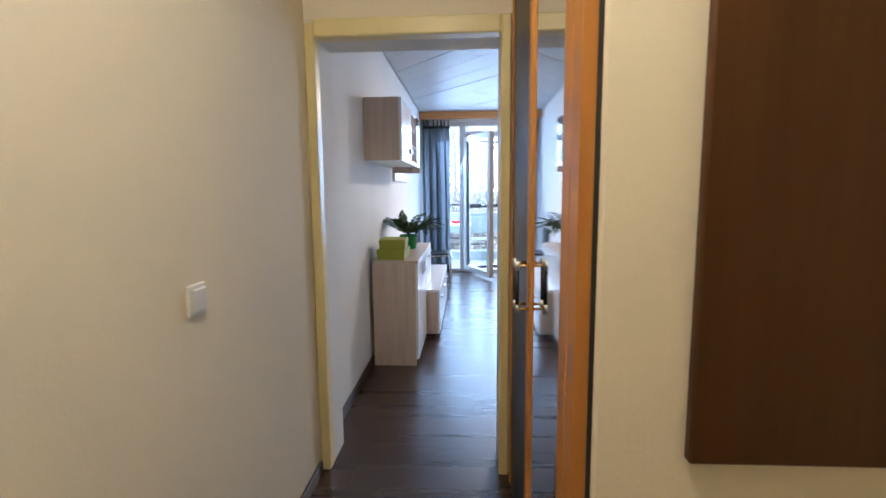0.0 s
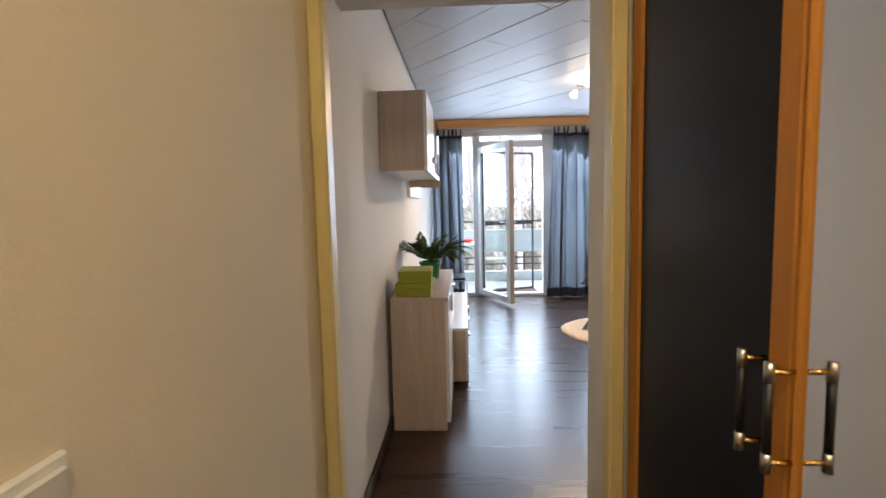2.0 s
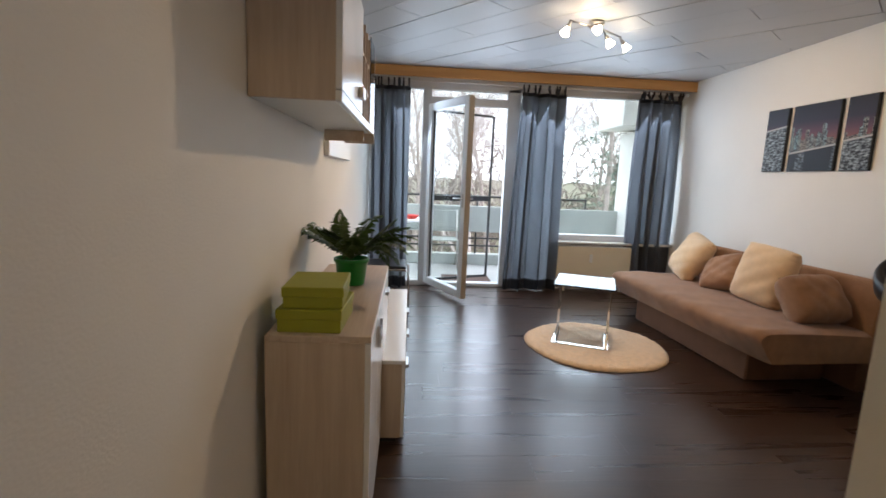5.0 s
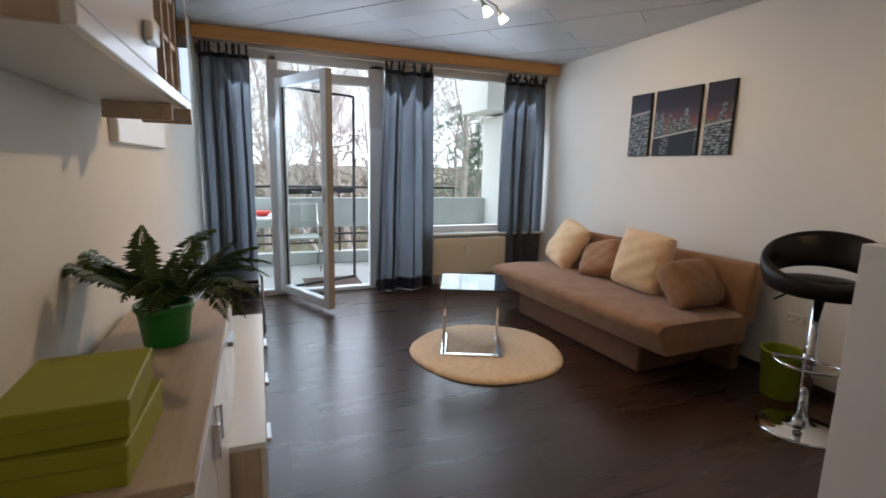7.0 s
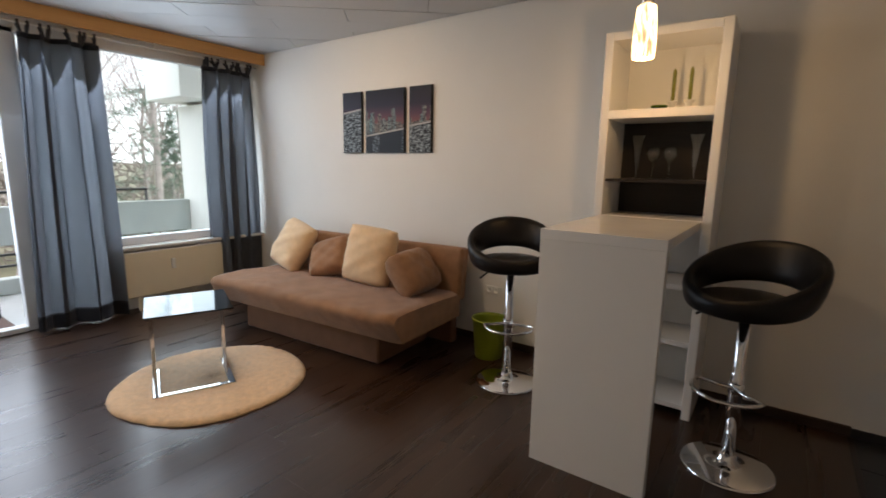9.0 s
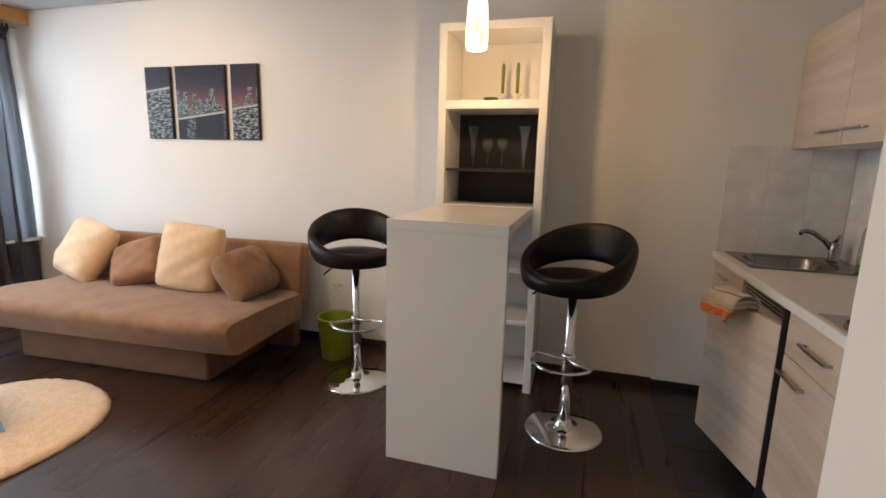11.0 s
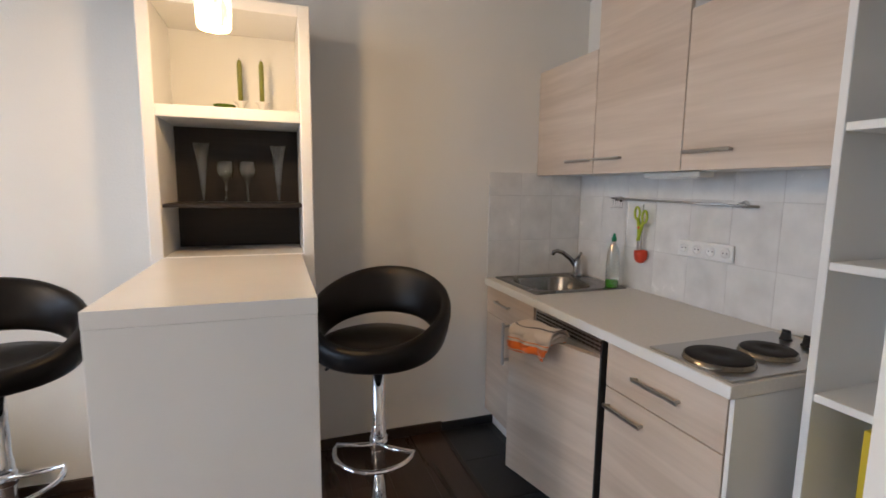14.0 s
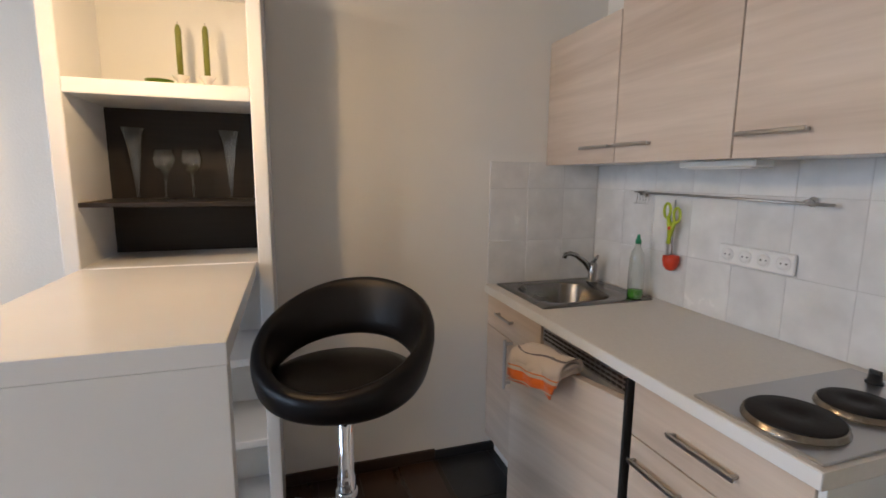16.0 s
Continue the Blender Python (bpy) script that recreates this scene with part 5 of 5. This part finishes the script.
wall_unit(3.215, XR - 0.004, 2.07, "low ash fronted kitchen wall unit in the corner", -0.245, -0.05)
wall_unit(2.685, 3.213, 2.497, "tall ash fronted kitchen wall unit", 0.06, 0.255)
wall_unit(2.150, 2.683, 2.072, "low ash fronted kitchen wall unit beside the shelf", 0.045, 0.245)
ul = thing("under_cabinet_light", pose(2.665, -0.46, UZB - 0.004), "slim white light fitting under the wall units", "lamp")
boxp("housing", (0.0, -0.04, -0.022), (0.29, 0.04, 0.0), PLASTIC, ul, 0.004)
boxp("diffuser", (0.02, -0.03, -0.026), (0.27, 0.03, -0.0225), WHITE_M, ul, 0.001)

# rail with utensils, sockets
rl = thing("utensil_rail", pose(0, YK + 0.012, 1.365), "chrome utensil rail on the tiled splashback", "rail")
part("rod", bm_tube([(2.56, 0.035, -0.006), (3.40, 0.035, 0.006)], 0.0048, 10), STEEL, rl)
for x in (2.64, 3.36):
    part("bracket", bm_tube([(x, 0, 0), (x, 0.036, 0)], 0.008, 10), CHROME, rl)
    part("rosette", bm_lathe([(0.016, 0), (0.016, 0.006)], 16), CHROME, rl, m=pose(x, 0, 0, -90, 0, 0))
for k in range(5):
    x = 3.37 - k * 0.018
    part("hook", bm_tube([(x, 0.035, 0.012), (x, 0.045, 0.0), (x, 0.042, -0.03), (x, 0.05, -0.045), (x, 0.06, -0.04)], 0.002, 6), CHROME, rl)
LG = mat("lime_silicone", (0.42, 0.50, 0.02), 0.45)
RD = mat("red_silicone", (0.55, 0.045, 0.012), 0.45)
sc = thing("kitchen_scissors", pose(3.160, YK + 0.055, 1.315), "lime green scissors hung from the rail hook", "scissors")
for sx, dz in ((-1, -0.012), (1, 0.004)):
    part("bow", bm_tube([(sx * 0.026 + 0.017 * math.cos(t), 0, -0.018 + dz + 0.030 * math.sin(t)) for t in [2 * math.pi * q / 18 for q in range(18)]], 0.0055, 8, True), LG, sc)
    part("shank", bm_tube([(sx * 0.018, 0, -0.044 + dz), (sx * 0.006, 0, -0.085), (-sx * 0.004 + 0.008, 0, -0.150)], [0.008, 0.010, 0.007], 10), LG, sc)
part("pivot", bm_lathe([(0.008, -0.010), (0.008, 0.010)], 14), RD, sc, m=pose(0, 0, -0.085, -90, 0, 0))
part("blade", bm_box((0.000, -0.002, -0.205), (0.016, 0.001, -0.140), 0.001), STEEL, sc)
spoon = thing("silicone_scoop", pose(3.166, YK + 0.036, 1.315), "red silicone scoop on a steel handle on the rail", "kitchen tool")
part("handle", bm_tube([(0, 0, 0.03), (0, 0, -0.20)], 0.003, 8), STEEL, spoon)
part("head", bm_lathe([(0.004, -0.266), (0.018, -0.260), (0.029, -0.244), (0.033, -0.222), (0.032, -0.202), (0.012, -0.198)], 24), RD, spoon)
sock = thing("socket_row", pose(2.69, YK + 0.012, 1.16), "white four gang socket strip on the tiles", "socket")
boxp("frame", (-0.022, 0, -0.036), (0.262, 0.010, 0.036), WHITE_M, sock, 0.004)
for k in range(4):
    s = part("socket", bm_lathe([(0.025, 0.010), (0.025, 0.013), (0.020, 0.013), (0.019, 0.0108), (0.0, 0.0108)], 24), WHITE_M, sock, m=pose(0.014 + k * 0.070, 0, 0, -90, 0, 0))
    for x in (-0.009, 0.009):
        part("hole", bm_lathe([(0.003, 0.0107), (0.003, 0.0118)], 8), BLACKP, s, m=pose(x, 0, 0))

# dish towel over the fridge handle


def towel_bm():
    """A cloth folded in layers and laid over the top edge of the fridge door."""
    layers = []
    sec = [(-0.060, -0.020), (-0.050, 0.004), (-0.020, 0.014), (0.020, 0.012), (0.045, 0.002), (0.058, -0.018), (0.062, -0.042)]
    for k in range(4):
        bm = bmesh.new()
        n, rows = 20, []
        lift, drop, half = 0.011 * (3 - k), 0.009 * k, 0.128 - 0.006 * k
        for i in range(n + 1):
            u = 2 * i / n - 1
            row = []
            for j, (y, z) in enumerate(sec):
                w = j / (len(sec) - 1)
                row.append(bm.verts.new((u * half * (1 - 0.05 * w) + 0.006 * math.sin(5 * w + k), y + 0.004 * k * w + 0.006 * math.sin(7 * u + k) * w, z + lift - drop * w + 0.006 * math.sin(4 * u + 1.3 * k) - 0.012 * u * u)))
            rows.append(row)
        for a, b in zip(rows, rows[1:]):
            for j in range(len(sec) - 1):
                bm.faces.new((a[j], a[j + 1], b[j + 1], b[j]))
        bmesh.ops.recalc_face_normals(bm, faces=bm.faces[:])
        bmesh.ops.solidify(bm, geom=bm.faces[:], thickness=0.009)
        for f in bm.faces:
            f.smooth = True
        layers.append(bm)
    return joined(*layers)


def towel_mat():
    m = fabric("orange_checked_towel", (0.70, 0.62, 0.52), vary=0.05, nap=30)
    n, ln = m.node_tree.nodes, m.node_tree.links
    p = n["Principled BSDF"]
    tc = n.new("ShaderNodeTexCoord")
    sp = n.new("ShaderNodeSeparateXYZ")
    ln.new(tc.outputs["Generated"], sp.inputs[0])
    rp = n.new("ShaderNodeValToRGB")
    rp.color_ramp.interpolation = "CONSTANT"
    el = rp.color_ramp.elements
    el[0].position, el[0].color = 0.0, (0.80, 0.16, 0.02, 1)
    el[1].position, el[1].color = 0.36, (0.66, 0.56, 0.46, 1)
    for pos, c in ((0.10, (0.70, 0.5, 0.36, 1)), (0.14, (0.80, 0.17, 0.02, 1)), (0.44, (0.75, 0.22, 0.05, 1)), (0.47, (0.68, 0.58, 0.48, 1)), (0.86, (0.16, 0.13, 0.13, 1)), (0.89, (0.68, 0.58, 0.48, 1))):
        e = el.new(pos)
        e.color = c
    ln.new(sp.outputs["Z"], rp.inputs[0])
    ln.new(rp.outputs[0], p.inputs["Base Color"])
    return m


tw = tagged(new("dish_towel", mesh_of("towel", towel_bm(), towel_mat())), "folded orange and white dish towel over the fridge door", "towel")
tw.matrix_basis = pose(2.980, 0.068, 0.800, 0, 4, 14.5)

# white open shelf beside the kitchenette
sh = thing("open_shelf", pose(BX + 0.008, YK + 0.01, 0), "tall white open shelf between wall and kitchenette", "shelf")
W2, D2, H2 = 2.092 - BX - 0.008, 0.42, 2.32
boxp("side_panel", (0, 0, 0), (0.022, D2, H2), WHITE_M, sh, 0.002)
boxp("side_panel", (W2 - 0.022, 0, 0), (W2, D2, H2), WHITE_M, sh, 0.002)
for z in (0.06, 0.508, 0.863, 1.218, 1.568, 1.918, 2.298):
    boxp("shelf_board", (0.022, 0.008, z), (W2 - 0.022, D2 - 0.004, z + 0.022), WHITE_M, sh, 0.002)
boxp("back_panel", (0.022, 0.002, 0.06), (W2 - 0.022, 0.007, H2), WHITE_M, sh, 0.0)
yb = thing("file_box", pose(1.925, -0.46, 0.531), "yellow cardboard file box on the white shelf", "box")
boxp("body", (-0.06, -0.12, 0), (0.075, 0.13, 0.27), mat("yellow_card", (0.62, 0.47, 0.02), 0.55, vary=0.05), yb, 0.003)

# waste bin and wall socket behind the stool
bn = thing("waste_bin", pose(3.50, 2.33, 0), "lime green plastic waste bin beside the sofa", "bin")
part("bucket", bm_lathe([(0.095, 0.0), (0.10, 0.004), (0.125, 0.285), (0.132, 0.288), (0.132, 0.30), (0.121, 0.30), (0.118, 0.285), (0.094, 0.012), (0.0, 0.010)], 36), LIMEP, bn)
ws = thing("wall_socket", pose(XR, 2.44, 0.44), "white double wall socket behind the stool", "socket")
boxp("plate", (-0.010, -0.062, -0.034), (0, 0.062, 0.034), PLASTIC, ws, 0.004)
for y in (-0.030, 0.030):
    part("socket", bm_lathe([(0.024, 0.010), (0.024, 0.013), (0.019, 0.013), (0.018, 0.0105), (0.0, 0.0105)], 22), PLASTIC, ws, m=pose(0, y, 0, 0, -90, 0))

# ---- balcony ----
BYD = 7.25
bal = boxs("balcony_floor", (-1.5, YW + 0.10, -0.14), (4.8, BYD + 0.1, -0.03), PAVING, "pale grey painted balcony floor", "balcony")
par = thing("balcony_parapet", pose(0, BYD, -0.03), "grey concrete balcony parapet with dark handrail", "parapet")
boxp("panel", (-1.5, 0, 0.52), (3.82, 0.09, 0.93), CONCRETE, par, 0.01)
boxp("kerb", (-1.5, -0.02, 0.0), (3.82, 0.12, 0.17), CONCRETE, par, 0.01)
part("handrail", bm_tube([(-1.5, 0.02, 1.08), (3.3, 0.02, 1.08)], 0.018, 10), BLACKP, par)
part("low_rail", bm_tube([(-1.5, 0.03, 0.30), (3.82, 0.03, 0.30)], 0.014, 8), BLACKP, par)
part("low_rail", bm_tube([(-1.5, 0.03, 0.42), (3.82, 0.03, 0.42)], 0.014, 8), BLACKP, par)
for x in (-1.2, 0.2, 1.55, 2.6, 3.3):
    part("post", bm_tube([(x, 0.05, 0.17), (x, 0.05, 1.08)], 0.016, 8), BLACKP, par)
solid("balcony_pillar", bm_box((3.82, 6.75, -0.03), (4.5, 7.4, 2.12), 0.01), WALL, "white rendered pillar at the balcony end", "pillar")
solid("balcony_beam", bm_box((3.48, 6.6, 2.16), (4.8, 7.5, 3.2), 0.01), WALL, "white rendered beam block above the pillar", "beam")
solid("balcony_side_wall", bm_box((4.10, YW + 0.25, -0.03), (4.32, 6.75, 2.9)), WALL, "white rendered balcony side wall", "wall")
boxs("balcony_roof", (-1.6, YW + 0.10, 2.75), (3.9, 6.5, 2.95), WALL, "underside of the balcony above", "ceiling")
bt = thing("balcony_table", pose(0.45, 6.75, -0.03), "white folding table on the balcony", "table")
boxp("tabletop", (-0.35, -0.35, 0.72), (0.35, 0.35, 0.745), PVC, bt, 0.006)
for x in (-0.3, 0.3):
    for y in (-0.3, 0.3):
        part("leg", bm_tube([(x, y, 0), (x * 0.9, y * 0.9, 0.72)], 0.012, 8), STEEL, bt)
rp_ = tagged(new("red_bowl", mesh_of("bowl", bm_lathe([(0.05, 0), (0.06, 0.005), (0.11, 0.05), (0.11, 0.055), (0.05, 0.012), (0.0, 0.01)]), mat("red_plastic", (0.6, 0.04, 0.03), 0.4))), "red plastic bowl on the balcony table", "bowl")
rp_.matrix_basis = pose(0.52, 6.72, 0.716)
bc = thing("balcony_chair", pose(1.0, 6.95, -0.03), "grey folding chair on the balcony", "chair")
for x in (-0.22, 0.22):
    part("leg", bm_tube([(x, -0.2, 0), (x, 0.05, 0.42), (x, 0.22, 0.86)], 0.012, 8), STEEL, bc)
    part("leg", bm_tube([(x, 0.22, 0), (x, -0.2, 0.44)], 0.012, 8), STEEL, bc)
boxp("seat", (-0.21, -0.2, 0.43), (0.21, 0.18, 0.45), CONCRETE, bc, 0.005)
boxp("backrest", (-0.21, 0.17, 0.60), (0.21, 0.19, 0.86), CONCRETE, bc, 0.005)
mt_ = solid("door_mat", bm_box((0.95, YW + 0.30, -0.029), (1.6, YW + 0.75, -0.015), 0.004), mat("brown_mat", (0.12, 0.075, 0.06), 0.95, vary=0.2, scale=60, bump=0.6), "brown door mat outside the balcony door", "mat", "thing")

# ---- outside ----
GZ = -6.0
GRASS = mat("winter_lawn", (0.12, 0.11, 0.06), 0.95, vary=0.35, scale=0.4, bump=0.5, bump_scale=8)
boxs("ground", (-900, 8.5, GZ - 0.5), (900, 2500, GZ), GRASS, "winter lawn reaching to the horizon", "ground")
boxs("road", (-200, 17, GZ), (200, 23, GZ + 0.02), mat("asphalt", (0.055, 0.055, 0.057), 0.9, vary=0.15, scale=0.6, bump=0.3), "grey asphalt road below the balcony", "road")
BARK = mat("bark", (0.33, 0.28, 0.25), 0.9, vary=0.3, scale=8, bump=0.5, bump_scale=30)
NEEDLE = mat("pine_needles", (0.10, 0.15, 0.10), 0.7, vary=0.4, scale=5)


def bare_tree(seed, height, depth=6):
    """Trunk and limbs as tapered tubes; twigs as thin prisms."""
    rnd = random.Random(seed)
    verts, faces = [], []

    def seg(a, b, r0, r1, k):
        d = (b - a).normalized()
        u = d.cross(Vector((0.3, 0.9, 0.2))).normalized()
        w = d.cross(u)
        i0 = len(verts)
        for p, r in ((a, r0), (b, r1)):
            for q in range(k):
                t = 2 * math.pi * q / k
                verts.append(tuple(p + r * (math.cos(t) * u + math.sin(t) * w)))
        for q in range(k):
            faces.append((i0 + q, i0 + (q + 1) % k, i0 + k + (q + 1) % k, i0 + k + q))

    def grow(p, d, length, r, lev):
        n = 3
        for i in range(n):
            d2 = (d + Vector((rnd.uniform(-0.16, 0.16), rnd.uniform(-0.16, 0.16), rnd.uniform(-0.03, 0.12)))).normalized()
            q = p + d2 * length / n
            r2 = r * 0.86
            seg(p, q, r, r2, 6 if lev < 3 else 3)
            p, d, r = q, d2, r2
            if lev < depth and (i > 0 or lev > 0):
                for _ in range(1 if lev < 3 else 2):
                    a = rnd.uniform(0, 6.28)
                    side = (d + 0.95 * Vector((math.cos(a), math.sin(a), rnd.uniform(-0.1, 0.6)))).normalized()
                    grow(p, side, length * rnd.uniform(0.5, 0.72), r * 0.5, lev + 1 if lev else 2)
        if lev < depth:
            grow(p, d, length * 0.7, r * 0.85, lev + 1)

    grow(Vector((0, 0, 0)), Vector((0, 0, 1)), height * 0.36, height * 0.014, 0)
    me = bpy.data.meshes.new("bare_tree")
    me.from_pydata(verts, [], faces)
    me.materials.append(BARK)
    return me


tree_meshes = [bare_tree(s, 11, 6) for s in (1, 2, 3)]
for k, (x, y, sc_, rot) in enumerate(((-5.5, 19, 1.0, 10), (-1.2, 24, 1.05, 80), (2.6, 17.5, 0.95, 150), (5.6, 26, 1.1, 220), (9.5, 29, 1.0, 40), (-9, 27, 1.1, 300), (1.0, 34, 1.15, 120), (-4, 36, 1.2, 200), (14, 33, 1.1, 260), (7.5, 40, 1.2, 20), (19, 38, 1.2, 75), (-7, 46, 1.15, 33), (-1, 48, 1.2, 140), (3.5, 45, 1.1, 260), (6, 52, 1.25, 310), (12, 47, 1.15, 5), (-13, 50, 1.2, 95), (24, 49, 1.2, 190))):
    t = thing("bare_tree", pose(x, y, GZ, 0, 0, rot) @ Matrix.Scale(sc_ * 1.45, 4), "leafless winter tree on the lawn", "tree", "trees beyond the balcony")
    tr = new("crown_and_trunk", tree_meshes[k % 3])
    tr.parent = t


def conifer(seed, h):
    rnd = random.Random(seed)
    verts, faces = [], []
    for lev in range(44):
        s = lev / 44
        z = h * (0.18 + 0.82 * s)
        reach = h * 0.20 * (1 - s) ** 0.8 + 0.15
        for b in range(7):
            if rnd.random() < 0.66:
                continue
            a = rnd.uniform(0, 6.28)
            rl_ = reach * rnd.uniform(0.55, 1.1)
            for q in range(44):
                f = rnd.uniform(0.12, 1.0)
                c = Vector((math.cos(a) * rl_ * f, math.sin(a) * rl_ * f, z - 0.10 * rl_ * f - 0.22 * rl_ * f * f + rnd.uniform(-0.07, 0.07)))
                dd = Vector((rnd.uniform(-1, 1), rnd.uniform(-1, 1), rnd.uniform(-0.3, 0.5))).normalized() * rnd.uniform(0.14, 0.36)
                ww = Vector((-dd.y, dd.x, rnd.uniform(-0.1, 0.1))) * 0.10
                i0 = len(verts)
                verts.extend([tuple(c), tuple(c + dd * 0.5 + ww), tuple(c + dd), tuple(c + dd * 0.5 - ww)])
                faces.append((i0, i0 + 1, i0 + 2, i0 + 3))
    me = bpy.data.meshes.new("needles")
    me.from_pydata(verts, [], faces)
    me.materials.append(NEEDLE)
    return me


for x, y, h, seed in ((8.3, 18.5, 15.5, 5), (10.6, 22.0, 9.5, 6)):
    t = thing("pine_tree", pose(x, y, GZ), "dark green pine tree with gaps between its boughs", "tree", "pines beyond the balcony")
    part("trunk", bm_tube([(0, 0, 0), (0.1, 0, h * 0.5), (0, 0, h)], [h * 0.010, h * 0.007, 0.02], 8), BARK, t)
    nd = new("crown", conifer(seed, h))
    nd.parent = t
rndh = random.Random(21)
HEDGE = mat("far_hedge", (0.20, 0.165, 0.14), 0.95, vary=0.4, scale=1.5, bump=0.8, bump_scale=10)


def thicket():
    verts, faces = [], []
    for _ in range(15000):
        c = Vector((rndh.uniform(-60, 70), rndh.uniform(44, 52), GZ + abs(rndh.gauss(0, 1)) * 4.2))
        dd = Vector((rndh.uniform(-1, 1), rndh.uniform(-0.4, 0.4), rndh.uniform(-0.4, 1.4))).normalized() * rndh.uniform(0.6, 1.8)
        ww = Vector((dd.z, 0, -dd.x)) * 0.06
        i0 = len(verts)
        verts.extend([tuple(c - ww), tuple(c + ww), tuple(c + dd + ww * 0.3), tuple(c + dd - ww * 0.3)])
        faces.append((i0, i0 + 1, i0 + 2, i0 + 3))
    me = bpy.data.meshes.new("thicket")
    me.from_pydata(verts, [], faces)
    me.materials.append(HEDGE)
    return me


tagged(new("far_thicket", thicket()), "brown leafless bushes far beyond the lawn", "bushes", kind="stuff")

# ---- tiles of the splashback ----
wk = bpy.data.objects["wall_kitchen"]
wr = bpy.data.objects["wall_right"]
solid("splashback_grout", joined(bm_box((KX0 - 0.02, YK, 0.902), (XR - 0.001, YK + 0.004, 1.506)), bm_box((XR - 0.004, YK + 0.004, 0.902), (XR, -0.042, 1.506))), GROUT, "pale grout bed of the tiled splashback", "tile grout")
TWd, THt, J = 0.205, 0.257, 0.001
tile_meshes = {}


def wall_tile(parent, axis, a0, a1, z0, z1):
    w, h = a1 - a0 - 2 * J, z1 - z0 - 2 * J
    if w < 0.01 or h < 0.01:
        return
    key = (axis, round(w, 3), round(h, 3))
    if key not in tile_meshes:
        if axis == "x":
            bm = bm_box((-w / 2, 0, -h / 2), (w / 2, 0.0025, h / 2), 0.0008)
        else:
            bm = bm_box((-0.0025, -w / 2, -h / 2), (0, w / 2, h / 2), 0.0012)
        tile_meshes[key] = mesh_of("tile", bm, TILE)
    ob = new("tile", tile_meshes[key])
    ob.parent = parent
    mid = (a0 + a1) / 2
    ob.matrix_basis = Matrix.Translation((mid, YK + 0.003, (z0 + z1) / 2) if axis == "x" else (XR - 0.003, mid, (z0 + z1) / 2))


rows_z = [(0.902, 1.117), (1.117, 1.377), (1.377, 1.506)]
for z0, z1 in rows_z:
    x = XR - 0.012
    while x > KX0 - 0.02:
        wall_tile(wk, "x", max(x - TWd, KX0 - 0.02), x, z0, z1)
        x -= TWd
    y = -0.042
    while y > YK + 0.01:
        wall_tile(wr, "y", max(y - TWd, YK + 0.010), y, z0, z1)
        y -= TWd

# ---- dark kitchen floor tiles and laminate planks ----
KT = 0.232                                     # edge between tiles and laminate
flat = {}


def floor_piece(name, x0, x1, y0, y1, material, gap, top):
    w, h = x1 - x0 - 2 * gap, y1 - y0 - 2 * gap
    if w < 0.02 or h < 0.02:
        return
    key = (name, round(w, 3), round(h, 3))
    if key not in flat:
        flat[key] = mesh_of(name, bm_box((-w / 2, -h / 2, -0.008), (w / 2, h / 2, 0), 0.0003), material)
    ob = new(name, flat[key])
    ob.parent = floor
    ob.matrix_basis = Matrix.Translation(((x0 + x1) / 2, (y0 + y1) / 2, top))


for i in range(6):
    for j in range(3):
        x0, y0 = BX + i * 0.34, YK + j * 0.30
        floor_piece("tile", x0, min(x0 + 0.34, XR), y0, min(y0 + 0.30, KT - 0.004), DARKTILE, 0.0015, 0.0)
solid("floor_seam_strip", bm_box((BX + 0.0, KT - 0.012, 0.0005), (XR - 0.015, KT + 0.012, 0.004), 0.001), mat("seam_strip", (0.06, 0.05, 0.045), 0.35, 0.6), "dark metal strip between tiles and laminate", "trim")
PWD, PLN = 0.193, 1.285
rp2 = random.Random(31)
y = KT
while y < YW:
    y1 = min(y + PWD, YW)
    x = -rp2.uniform(0, PLN)
    while x < XR:
        floor_piece("plank", max(x, 0), min(x + PLN, XR), y, y1, FLOOR, 0.0003, 0.0)
        x += PLN
    y += PWD
y = KT
while y > -3.2:
    y0 = max(y - PWD, -3.2)
    x = -rp2.uniform(0, PLN)
    while x < 1.9:
        floor_piece("plank", max(x, 0), min(x + PLN, 1.9 if y0 < -1.3 else BX - 0.1), y0, y, FLOOR, 0.0003, 0.0)
        x += PLN
    y -= PWD
